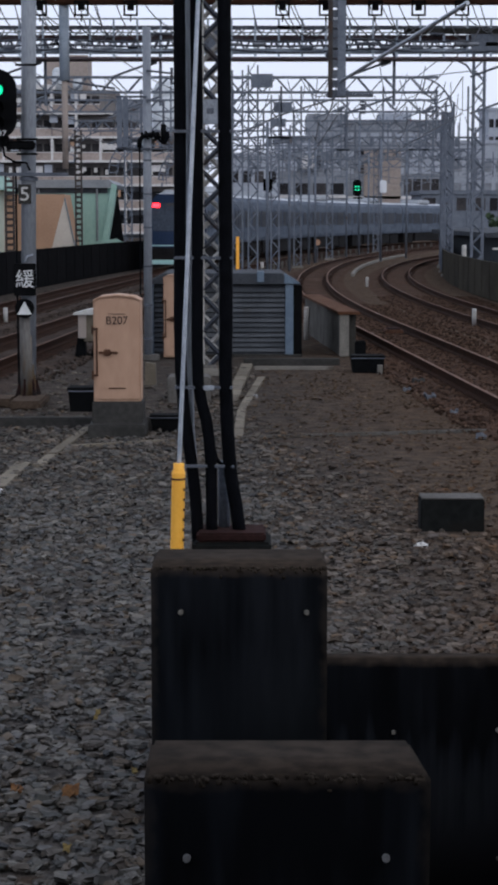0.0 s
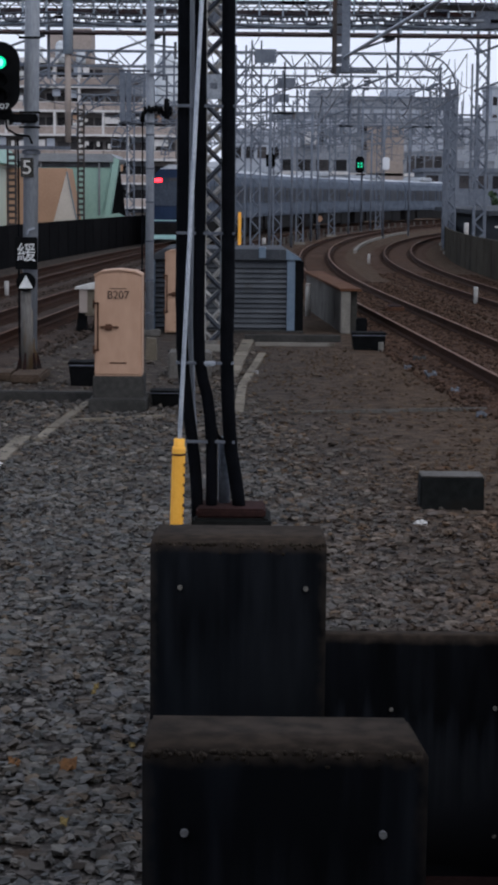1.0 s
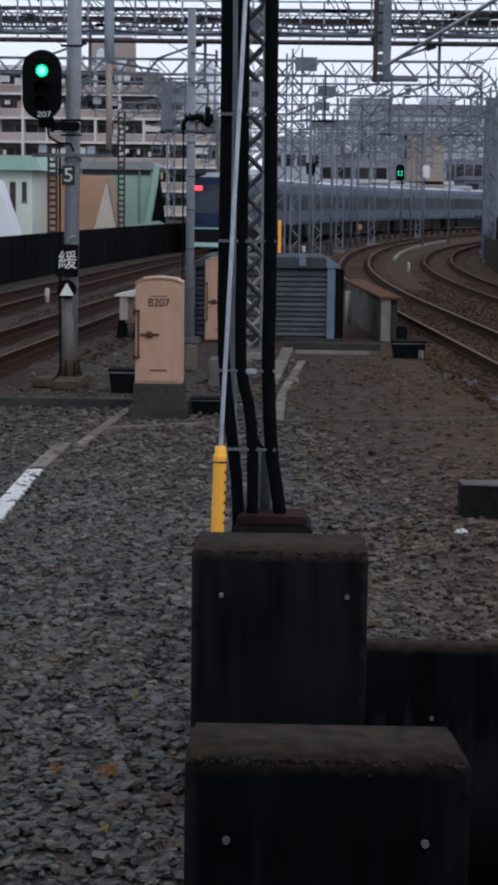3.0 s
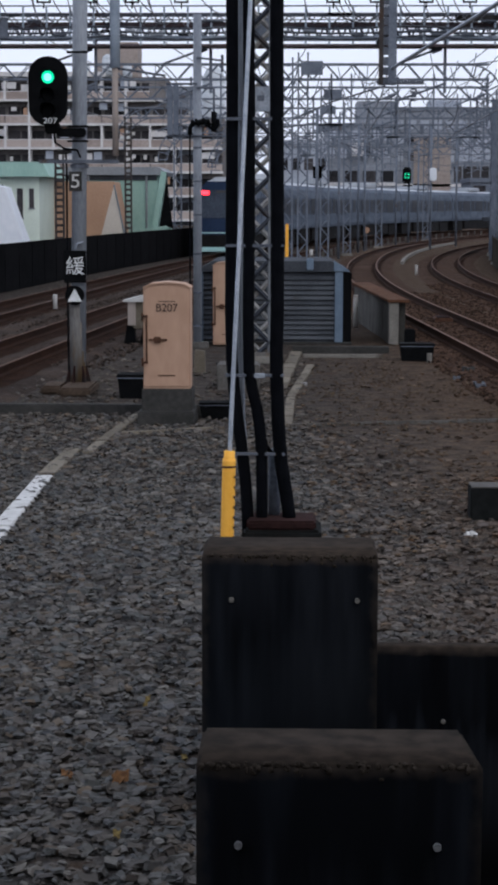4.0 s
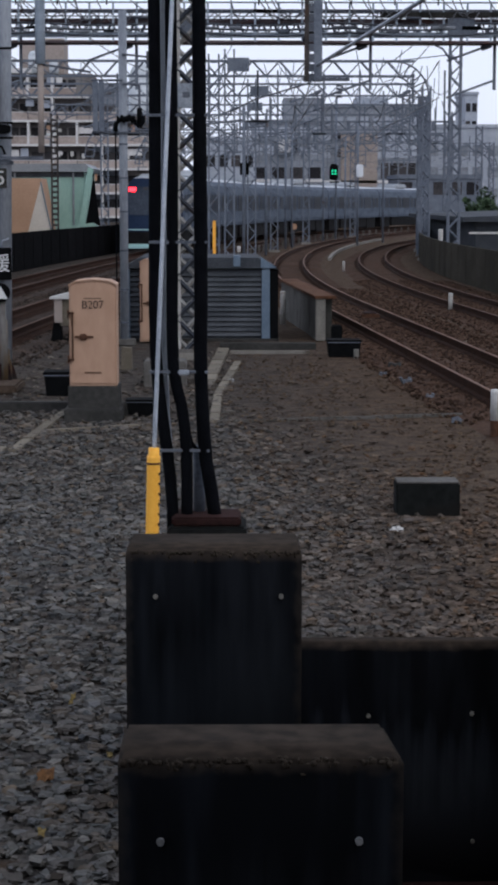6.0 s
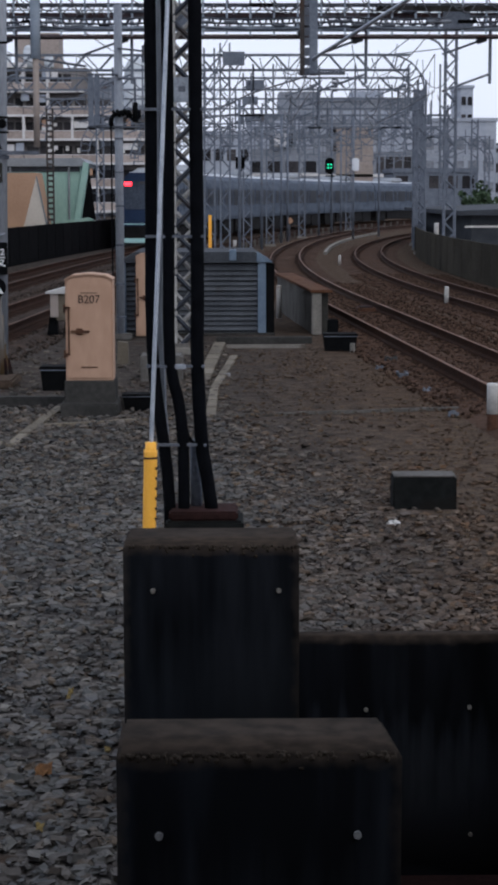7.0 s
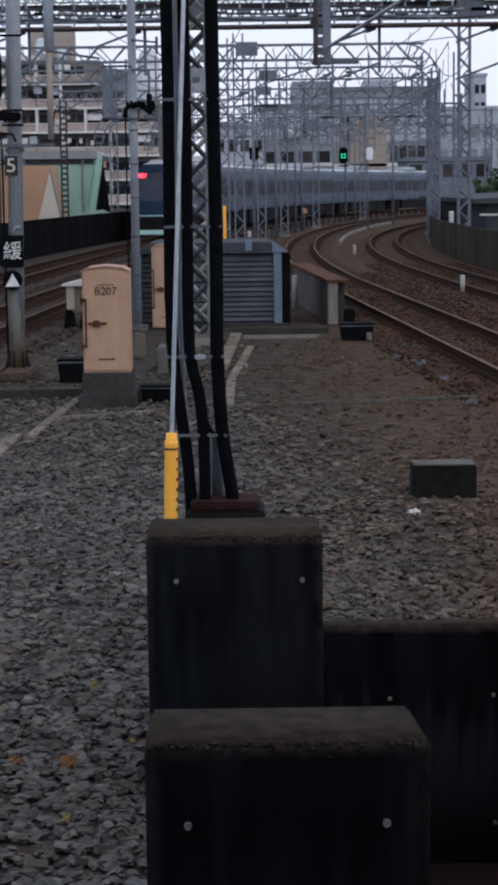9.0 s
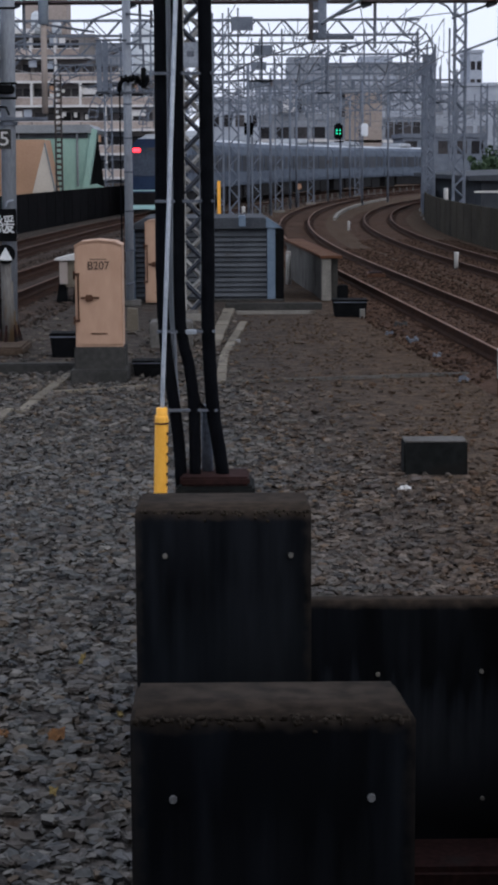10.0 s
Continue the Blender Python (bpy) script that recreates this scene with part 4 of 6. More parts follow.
for i, (z, lit) in enumerate(((0.66, True), (0.42, False), (0.22, False))):
    r = 0.085
    lens = part("lens", rod(B(), (0, 0.0, z), (0, -0.015, z), r, 24, r * 0.9), E_GREEN if lit else M_BLACK, sg, "lit green lens" if lit else "unlit dark lens")
    if lit:
        part("lamp_core", rod(B(), (0, -0.016, z), (0, -0.02, z), r * 0.6, 20), E_GREEN_H, lens)
    hood = B()
    prev = None
    for k in range(13):
        a = math.radians(-20 + 220 * k / 12)
        ring = [hood.verts.new((math.cos(a) * q * (r + 0.015), y, z + math.sin(a) * q * (r + 0.015))) for q, y in ((1, 0.0), (1.0, -0.16 if 30 < -20 + 220 * k / 12 < 150 else -0.08), (1.06, -0.16 if 30 < -20 + 220 * k / 12 < 150 else -0.08), (1.06, 0.0))]
        if prev:
            for j in range(4):
                hood.faces.new((prev[j], prev[(j + 1) % 4], ring[(j + 1) % 4], ring[j]))
        prev = ring
    part("hood", hood, M_BLACK, sg, "black sun hood", True)
np_ = part("number_strip", box(B(), -0.13, 0.13, -0.012, -0.002, 0.035, 0.125, 0.003), M_BLACK, sg)
lettering("lettering", "207", 0.105, M_TEXTW, np_, (0.03, -0.018, 0.07), squash=1.25)
bm = box(B(), 0.1, 0.5, 0.08, 0.2, -0.14, -0.02, 0.02)
box(bm, -0.06, 0.14, 0.06, 0.22, -0.1, 0.06, 0.02)
part("bracket", bm, M_BLACK, sg, "black iron bracket")
for z in (0.0, -0.2, 1.0):
    part("clamp_band", box(B(), 0.25, 0.54, 0.06, 0.1, z - 0.015, z + 0.015, 0.004), M_BLACK, sg)
part("cable", tube(B(), [(0.06, 0.1, -0.05), (0.08, 0.1, -0.22), (0.2, 0.1, -0.3), (0.38, 0.12, -0.32), (0.42, 0.15, -0.42)], 0.016, 8), M_CABLE, sg, "looped black cable", True)


# ---- overhead line poles ----
def tube_pole(x, y, z0, z1, r, label, name="overhead_line_pole", material=None):
    t = thing(name, label, "overhead line pole", (x, y, 0))
    part("pole", rod(B(), (0, 0, z0), (0, 0, z1), r, 16), material or M_POLE, t, "round grey pole", True)
    return t


p2 = tube_pole(-1.83, 34.4, 0, 5.97, 0.075, "slim grey pole carrying black insulators")
part("foot", box(B(), -0.16, 0.2, -0.16, 0.16, 0, 0.12, 0.02), M_WALLGREY, p2, "small concrete foot")
for z in (0.4, 1.0, 1.7, 2.4, 3.0, 3.6):
    part("band", rod(B(), (0, 0, z), (0, 0, z + 0.03), 0.082, 16), M_GALV_D, p2)
bm = tube(B(), [(-0.13, -0.12, 3.84), (-0.125, -0.12, 3.97), (-0.07, -0.12, 4.04), (0.03, -0.12, 4.06), (0.2, -0.12, 4.08)], 0.042, 12)
for x, r in ((-0.1, 0.055), (-0.02, 0.075), (0.05, 0.06), (0.12, 0.085), (0.19, 0.06)):
    rod(bm, (x, -0.12, 4.05), (x + 0.045, -0.12, 4.07), r, 12)
part("insulator", bm, M_BLACK, p2, "black ribbed insulator", True)
part("cable_loop", tube(B(), [(0.18, -0.12, 4.05), (0.24, -0.12, 3.96), (0.33, -0.12, 3.94), (0.38, -0.12, 4.02), (0.37, -0.12, 4.12)], 0.03, 10), M_CABLE, p2, "black looped cable end", True)
part("stay", rod(B(), (-0.13, -0.12, 3.98), (-0.13, -0.12, 0.8), 0.014), M_CABLE, p2, "black earthing cable")
bm = B()
rod(bm, (0.0, -0.1, 4.68), (0.3, -0.1, 4.66), 0.02)
rod(bm, (0.3, -0.1, 4.66), (0.3, -0.1, 4.0), 0.02)
rod(bm, (0.0, -0.1, 5.2), (0.45, -0.1, 5.15), 0.018)
rod(bm, (0.45, -0.1, 5.25), (0.45, -0.1, 4.95), 0.025)
part("bracket", bm, M_GALV_D, p2, "thin steel bracket arms")
part("insulator", rod(B(), (0.3, -0.1, 4.25), (0.3, -0.1, 3.9), 0.05, 12), M_BLACK, p2, "black insulator", True)
for x in (-0.485, -0.375):
    part("panel", box(B(), x - 0.047, x + 0.047, -0.16, -0.11, 3.84, 4.72, 0.008), M_FAR, p2, "tall pale blue-grey panel")
bm = B()
rod(bm, (-0.56, -0.1, 3.82), (0.45, -0.1, 3.82), 0.02)
rod(bm, (-0.56, -0.1, 4.74), (0.0, -0.1, 4.74), 0.02)
part("bracket", bm, M_GALV_D, p2)


def drop_post(x, y, z0, z1, w, label):
    t = thing("drop_post", label, "drop post", (x, y, 0))
    for sx in (-1, 1):
        part("upright", box(B(), sx * w / 2 - 0.055, sx * w / 2 + 0.055, -0.06, 0.06, z0, z1, 0.008), M_GALV_D, t, "steel channel upright")
    part("facing_channel", box(B(), w / 2 - 0.13, w / 2 + 0.075, -0.09, -0.062, z0 + 0.05, z1, 0.006), M_FAR, t, "pale steel facing channel")
    part("rusty_channel", box(B(), -w / 2 - 0.06, -w / 2 + 0.05, -0.085, -0.062, z0, z1, 0.006), M_DARKMAST, t, "dark rusty channel")
    n = int((z1 - z0) / 0.24)
    me = mesh_of("batten", box(B(), -w / 2, w / 2, -0.055, -0.04, -0.095, 0.095), M_GALV_D)
    for i in range(n):
        piece("batten", me, t, (0, 0, z0 + 0.1 + i * 0.24))
    part("hanger_arm", box(B(), -w / 2, w / 2, 0.0, 3.1, 8.0, 8.1, 0.01), M_GALV_D, t, "arm fixing the post to the gantry")
    part("hanger_arm", box(B(), -w / 2, w / 2, 0.0, 3.0, 6.72, 6.8, 0.01), M_GALV_D, t, "arm fixing the post to the gantry")
    part("foot_arm", box(B(), -w / 2 - 0.1, w / 2 + 0.75, -0.05, 0.05, z0 + 0.02, z0 + 0.1, 0.01), M_GALV_D, t, "short cantilever arm")
    bm = B()
    for i in range(4):
        rod(bm, (w / 2 + 0.5, 0, z0 - 0.05 - 0.09 * i), (w / 2 + 0.5, 0, z0 - 0.11 - 0.09 * i), 0.075, 10)
    part("insulator", bm, M_GALV_D, t, "grey ribbed insulator", True)
    return t


drop_post(2.14, 47.0, 5.5, 9.0, 0.3, "steel drop post hanging from the overhead gantry")
p3 = tube_pole(-4.76, 49.6, 6.1, 9.0, 0.13, "pale drop tube hanging from the overhead gantry", "drop_tube", M_BLUETUBE)
part("lower_tube", rod(B(), (0, 0, 3.85), (-0.0, 0, 6.15), 0.08, 14), M_TAN, p3, "weathered lower tube", True)
part("brace", rod(B(), (0, 0, 6.1), (1.3, 0, 5.9), 0.03), M_GALV_D, p3)


# ---- gantries of steel lattice across the tracks ----
def bar(bm, p, q, r):
    rod(bm, p, q, r, 4)


def truss(name, y, x0, x1, z0, z1, bay, r, label, mats=(None, None), deep=0.45, arch=0.0):
    # Beyond 60 m the steel takes the colour with haze mixed in.
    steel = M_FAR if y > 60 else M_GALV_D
    t = thing(name, label, "overhead gantry", (0, y, 0))
    lo, hi = mats
    c = 0.03 if y > 60 else 0.05
    for yy in (0, deep):
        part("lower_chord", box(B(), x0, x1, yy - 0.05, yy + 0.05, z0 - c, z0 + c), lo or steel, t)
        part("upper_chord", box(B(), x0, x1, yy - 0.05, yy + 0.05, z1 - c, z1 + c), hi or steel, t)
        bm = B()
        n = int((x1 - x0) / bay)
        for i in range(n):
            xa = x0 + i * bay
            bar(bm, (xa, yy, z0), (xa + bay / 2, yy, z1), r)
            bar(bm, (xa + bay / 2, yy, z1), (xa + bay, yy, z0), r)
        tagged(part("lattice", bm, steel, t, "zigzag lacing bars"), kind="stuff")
    if arch:
        for sgn, xe in ((1, x1), (-1, x0)):
            bm = B()
            for R0, R1_ in ((arch, arch + 0.55),):
                prev = None
                for k in range(8):
                    a = math.radians(90 * k / 7)
                    pi_ = (xe - sgn * R0 + sgn * R0 * math.sin(a), 0.2, z0 - R0 + R0 * math.cos(a))
                    po = (xe - sgn * R0 + sgn * R1_ * math.sin(a), 0.2, z0 - R0 + R1_ * math.cos(a))
                    if prev:
                        bar(bm, prev[0], pi_, r * 1.4)
                        bar(bm, prev[1], po, r * 1.4)
                        bar(bm, pi_, po, r * 1.2)
                    prev = (pi_, po)
            tagged(part("arched_knee", bm, steel, t, "curved lattice corner"), kind="stuff")
    return t


ga = truss("gantry", 50.0, -16, 16, 6.9, 7.24, 0.3, 0.02, "broad steel lattice gantry with a rusty lower chord", (M_BLUETUBE, M_REDSTEEL))
part("rust_chord", box(B(), -16, 16, -0.15, 0.55, 6.66, 6.73), M_REDSTEEL, ga, "rust-red lower beam")
part("cable_tray", box(B(), -16, 16, -0.17, -0.11, 7.42, 7.52), M_GALV_D, ga, "long grey cable tray")
part("rail", box(B(), -16, 16, -0.13, -0.09, 7.33, 7.36), M_GALV, ga, "thin side rail")
part("cable_tray", box(B(), 4.0, 16, -0.24, -0.18, 7.3, 7.45), M_CONC_D, ga, "brownish bundled feeder duct")
bm = B()
for i in range(70):
    x = -15.8 + i * 0.45
    bar(bm, (x, -0.12, 7.24), (x + 0.225, -0.12, 7.44), 0.016)
    bar(bm, (x + 0.225, -0.12, 7.44), (x + 0.45, -0.12, 7.24), 0.016)
tagged(part("lattice", bm, M_GALV_D, ga, "fine upper lacing bars"), kind="stuff")
part("handrail", rod(B(), (-16, -0.1, 7.7), (16, -0.1, 7.7), 0.02), M_GALV, ga, "thin handrail")
me = mesh_of("stanchion", box(B(), -0.025, 0.025, -0.2, -0.18, 6.7, 7.7), M_BLUETUBE)
for i in range(52):
    piece("stanchion", me, ga, (-15.7 + i * 0.61, 0, 0))
for x in (-14.2, -11.0, -7.9, -0.9, 6.1, 9.5):
    part("plate", box(B(), x - 0.35, x + 0.35, -0.23, -0.205, 6.88, 7.4), M_FAR, ga, "grey junction plate")
random.seed(11)
for i in range(48):
    x = -15.8 + i * 0.66 + random.random() * 0.2
    z = random.choice((6.95, 7.05, 7.3, 7.48))
    part("clamp", rod(B(), (x, -0.25, z), (x + 0.25 + random.random() * 0.4, -0.22, z), 0.018 + random.random() * 0.03, 8), random.choice((M_GALV_D, M_BLACK, M_GALV)), ga)
for z, sag in ((7.2, 0.1), (7.05, 0.06), (6.95, 0.12)):
    pts = [(-16 + k * 0.8, -0.2, z - sag * abs(math.sin(k * 0.63 + z))) for k in range(41)]
    part("cable", tube(B(), pts, 0.028, 6), M_GALV_D, ga, "dark cable slung along the beam", True)
for i in range(44):
    x = random.uniform(-9, 9)
    w, h = random.uniform(0.3, 1.1), random.uniform(0.4, 1.3)
    pts = [(x + w * s, -0.3, 8.05 - 0.6 * s - h * 2 * s * (1 - s)) for s in np.linspace(0, 1, 9)]
    part("jumper", tube(B(), pts, 0.014, 6), M_DARKWIRE, ga, "looped jumper wire", True)
gu = truss("gantry", 49.0, -16, 16, 8.05, 8.75, 0.9, 0.025, "upper steel feeder beam with hanging insulators", (M_RAIL, None))
frame_bm = B()
for a, b in (((-0.16, 0), (0.16, 0)), ((-0.16, -0.34), (0.16, -0.34)), ((-0.16, 0), (-0.16, -0.34)), ((0.16, 0), (0.16, -0.34))):
    box(frame_bm, min(a[0], b[0]) - 0.022, max(a[0], b[0]) + 0.022, -0.03, 0.03, min(a[1], b[1]) - 0.022, max(a[1], b[1]) + 0.022)
rod(frame_bm, (0, 0, -0.05), (0, 0, -0.22), 0.09, 10)
rod(frame_bm, (0, 0, -0.34), (0, 0, -0.5), 0.02, 6)
fme = mesh_of("insulator_frame", frame_bm, M_BLACK)
for x in (-13.4, -10.3, -6.5, -5.3, -4.25, -3.0, 0.85, 1.95, 3.2, 4.3, 5.4, 7.4, 10.2):
    piece("insulator_frame", fme, gu, (x, -0.1, 8.03))

g71 = truss("gantry", 71.0, -14.5, 7.0, 7.2, 7.75, 1.0, 0.022, "thin steel lattice gantry with arched corners over the tracks", arch=0.75)
part("mast_arm", tube(B(), [(7.1, 0.2, 8.45), (7.6, 0.2, 8.42), (8.05, 0.2, 8.2), (8.3, 0.2, 7.85), (8.38, 0.2, 7.3)], 0.04, 6), M_FAR, g71, "curved arm to the outer mast", True)
part("tie_rod", rod(B(), (6.2, 0.2, 7.75), (8.4, 0.2, 8.0), 0.018), M_FAR, g71)
part("tie_rod", rod(B(), (6.2, 0.2, 7.75), (7.1, 0.2, 8.45), 0.018), M_FAR, g71)
truss("gantry", 84.0, -9.5, 8.3, 7.2, 7.7, 1.0, 0.022, "grey lattice gantry with arched corners farther along the curve", arch=0.9)
truss("gantry", 98.0, -9.0, 10.0, 7.0, 7.5, 1.0, 0.024, "grey lattice gantry with arched corners farther along the curve", arch=1.6)
truss("gantry", 116.0, -8.0, 11.3, 6.9, 7.4, 1.1, 0.026, "grey lattice gantry with arched corners farther along the curve", arch=1.6)
truss("gantry", 138.0, -6.0, 16.5, 6.9, 7.5, 1.3, 0.035, "far grey lattice gantry over the curving tracks", arch=1.6)
truss("gantry", 165.0, -4.0, 23.0, 6.9, 7.6, 1.5, 0.04, "far grey lattice gantry over the curving tracks", arch=1.6)


M_MAST = mat("mast_steel", (0.075, 0.085, 0.1), (0.15, 0.163, 0.18), 0.65, 0.15, 4, 30, 0.2, (0.09, 0.07, 0.06), 0.38, island=0.5)


M_DARKSTEEL = mat("dark_blue_grey_steel", (0.022, 0.026, 0.034), (0.05, 0.056, 0.07), 0.75, 0.05, 4, 30, 0.2, (0.04, 0.032, 0.028), 0.4, spec=0.08)
# Paler copy of the mast steel, with the light painted in.
M_LEG = mat("lit_weathered_leg", (0.24, 0.235, 0.225), (0.42, 0.42, 0.41), 0.7, 0.05, 2.5, 30, 0.2, (0.1, 0.085, 0.07), 0.42, spec=0.1)


def lattice_mast(x, y, h, w, label, material=None, bay=0.45, r=0.018, cross=False):
    t = thing("lattice_mast", label, "lattice mast", (x, y, 0), group="overhead line masts")
    mt = material or M_GALV_D
    for sx in (-1, 1):
        for sy in (-1, 1):
            # Left legs of the near mast get the painted-lit steel.
            part("leg", box(B(), sx * w / 2 - 0.03, sx * w / 2 + (0.075 if cross and sx < 0 else 0.03), sy * w / 2 - 0.03, sy * w / 2 + 0.03, 0, h), M_LEG if cross and sx < 0 else mt, t)
    n = int(h / bay)
    if cross:
        diag = [mesh_of("lacing_bar", rod(B(), (-k * w / 2, -w / 2, 0), (k * w / 2, -w / 2, bay), r, 4), M_DARKSTEEL) for k in (1, -1)]
        back = [mesh_of("lacing_bar", rod(B(), (-k * w / 2, w / 2, 0), (k * w / 2, w / 2, bay), r, 4), M_LEG) for k in (1, -1)]
        sides = [mesh_of("lacing_bar", rod(B(), (u * w / 2, -w / 2, 0), (u * w / 2, w / 2, bay), r, 4), mt) for u in (1, -1)]
        for i in range(n):
            piece("lacing_bar", diag[i % 2], t, (0, 0, i * bay))
            piece("lacing_bar", back[i % 2], t, (0, 0, i * bay))
            piece("lacing_bar", back[1 - i % 2], t, (0, 0, i * bay))
            piece("lacing_bar", sides[i % 2], t, (0, 0, i * bay))
    else:
        bm = B()
        for i in range(n):
            s = -1 if i % 2 else 1
            for yy in (-w / 2, w / 2):
                bar(bm, (-s * w / 2, yy, i * bay), (s * w / 2, yy, (i + 1) * bay), r)
            for xx in (-w / 2, w / 2):
                bar(bm, (xx, -s * w / 2, i * bay), (xx, s * w / 2, (i + 1) * bay), r)
        tagged(part("lacing", bm, mt, t, "zigzag lacing bars"), kind="stuff")
    part("foot", box(B(), -w * 0.8, w * 0.8, -w * 0.8, w * 0.8, -0.02, 0.12, 0.02), M_CONC, t, "concrete foot")
    return t


def batten_mast(x, y, h, w, label, material):
    t = thing("batten_mast", label, "mast", (x, y, 0), group="overhead line masts")
    for sx in (-1, 1):
        part("leg", box(B(), sx * w / 2 - 0.035, sx * w / 2 + 0.035, -0.08, 0.08, 0, h), material, t)
    me = mesh_of("rung", box(B(), -w / 2, w / 2, -0.06, 0.06, -0.05, 0.05), material)
    for i in range(int(h / 0.24)):
        piece("rung", me, t, (0, 0, 0.12 + i * 0.24))
    return t


batten_mast(-9.1, 72.5, 4.5, 0.3, "slim dark brown batten mast behind the noise wall", M_DARKMAST)
batten_mast(-7.5, 84.0, 6.4, 0.26, "slim grey batten mast behind the noise wall", M_DARKMAST)
lm = lattice_mast(-0.64, 31.4, 9.5, 0.34, "steel lattice mast behind the cable ducts", M_MAST, 0.34, 0.04, True)
pt = part("plate", box(B(), -0.14, 0.16, -0.26, -0.23, 4.1, 4.5, 0.01), M_GALV, lm, "pale blank plate")
part("bar_mark", box(B(), -0.05, 0.07, -0.268, -0.261, 4.27, 4.36, 0.004), M_GALV_D, pt)
part("crossarm", box(B(), -0.28, 0.28, -0.24, -0.2, 0.12, 0.18), M_POLEBASE, lm, "yellowish base rail")
MASTS = ((8.5, 71.0, 8.6, 0.4), (8.8, 84.0, 7.6, 0.35), (10.1, 98.0, 8.0, 0.45), (9.25, 90.0, 7.5, 0.3), (9.7, 93.5, 7.6, 0.35), (10.35, 101.0, 7.4, 0.4), (13.5, 116.0, 8.0, 0.45), (18.3, 138.0, 8.0, 0.45),
         (-0.4, 66.0, 7.6, 0.35), (0.15, 71.5, 8.2, 0.35), (1.15, 84.0, 7.9, 0.35), (2.5, 98.0, 7.8, 0.36), (4.9, 116.0, 7.6, 0.36), (9.2, 138.0, 7.6, 0.36),
         (-14.5, 71.0, 8.4, 0.4), (23.0, 165.2, 7.7, 0.4), (-4.0, 165.2, 7.7, 0.4), (-6.2, 98.0, 7.8, 0.36))
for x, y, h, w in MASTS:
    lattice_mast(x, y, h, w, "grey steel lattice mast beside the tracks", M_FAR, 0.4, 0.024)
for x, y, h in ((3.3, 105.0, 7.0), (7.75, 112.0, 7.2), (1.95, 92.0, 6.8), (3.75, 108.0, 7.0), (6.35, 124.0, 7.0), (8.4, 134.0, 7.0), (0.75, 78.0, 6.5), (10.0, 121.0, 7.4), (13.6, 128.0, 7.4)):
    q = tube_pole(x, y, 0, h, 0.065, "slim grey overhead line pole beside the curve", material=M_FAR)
    part("arm", rod(B(), (0, 0, h - 0.6), (-1.6, 0, h - 0.8), 0.035), M_GALV_D, q)
    part("arm", rod(B(), (0, 0, h - 1.4), (-1.5, 0, h - 0.85), 0.025), M_GALV_D, q)


# ---- wires ----
def wire(pts, r, label, material=None):
    bm = tube(B(), pts, r, 6)
    return solid("overhead_wire", bm, material or M_DARKWIRE, label, "wire", group="overhead wires")


wire([(3.85, 34.0, 6.35), (3.05, 40.0, 6.1), (2.25, 47.0, 5.9)], 0.042, "thick pale feeder cable sloping to the drop post", M_WIRE)
wire([(2.1, 47.2, 5.5), (0.9, 60, 5.75), (-0.65, 84, 6.1)], 0.024, "grey pull-off wire stretched from the drop post", M_GALV_D)
SPANS = (50.3, 71.2, 84.2, 98.2, 116.2, 138.2, 165.2)


def catenary(path, label):
    t = thing("catenary", label, "overhead line")
    lines = {}
    for key, zz, rr, sag in (("contact_wire", 5.3, 0.013, 0.0), ("messenger_wire", 6.25, 0.016, 0.5), ("feeder_wire", 7.0, 0.014, 0.25)):
        pts = []
        for i, (a, b) in enumerate(zip(SPANS, SPANS[1:])):
            for k in range(8):
                s = k / 8
                st = 0.2 * (1 if i % 2 else -1) * (1 - 2 * s)
                pts.append((path(a) * (1 - s) + path(b) * s + st, a + (b - a) * s, zz - sag * 4 * s * (1 - s)))
        lines[key] = pts
        part(key, tube(B(), pts, rr, 6), M_DARKWIRE, t)
    for lo, hi in list(zip(lines["contact_wire"], lines["messenger_wire"]))[::2]:
        part("dropper", rod(B(), lo, hi, 0.009, 5), M_DARKWIRE, t)
    for y in SPANS:
        x = path(y)
        bm = rod(B(), (x, y, 5.3), (x + 1.25, y, 5.75), 0.03, 6)
        rod(bm, (x + 1.25, y, 5.5), (x + 1.25, y, 7.3), 0.045, 6)
        rod(bm, (x, y, 6.25), (x + 1.25, y, 6.7), 0.03, 6)
        rod(bm, (x + 0.9, y, 6.57), (x + 1.15, y, 6.66), 0.07, 8)
        part("cantilever", bm, M_FAR, t, "hinged bracket arm with insulator")
    return t


for path in (r1, r2, l1, l2):
    catenary(path, "overhead contact line with droppers and bracket arms over a track")
random.seed(21)
for g in [o for o in scene.objects if o.name.startswith("gantry") and o.location.y > 60]:
    yy = g.location.y
    for i in range(14):
        x = random.uniform(-0.035 * yy, 0.115 * yy)
        w, h = random.uniform(-1.8, 1.8), random.uniform(0.3, 1.6)
        z = random.uniform(6.6, 8.0)
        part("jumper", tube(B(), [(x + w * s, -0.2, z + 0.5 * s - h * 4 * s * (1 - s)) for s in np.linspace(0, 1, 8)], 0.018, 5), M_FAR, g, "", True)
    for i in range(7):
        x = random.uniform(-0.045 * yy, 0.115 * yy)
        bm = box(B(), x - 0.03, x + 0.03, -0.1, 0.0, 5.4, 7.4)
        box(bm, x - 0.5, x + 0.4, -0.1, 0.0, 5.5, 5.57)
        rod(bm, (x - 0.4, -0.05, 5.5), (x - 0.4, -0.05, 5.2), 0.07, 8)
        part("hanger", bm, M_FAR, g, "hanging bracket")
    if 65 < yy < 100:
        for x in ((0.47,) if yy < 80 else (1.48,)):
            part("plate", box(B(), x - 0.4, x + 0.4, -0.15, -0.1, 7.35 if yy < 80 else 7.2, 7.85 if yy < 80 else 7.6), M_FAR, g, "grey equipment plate")

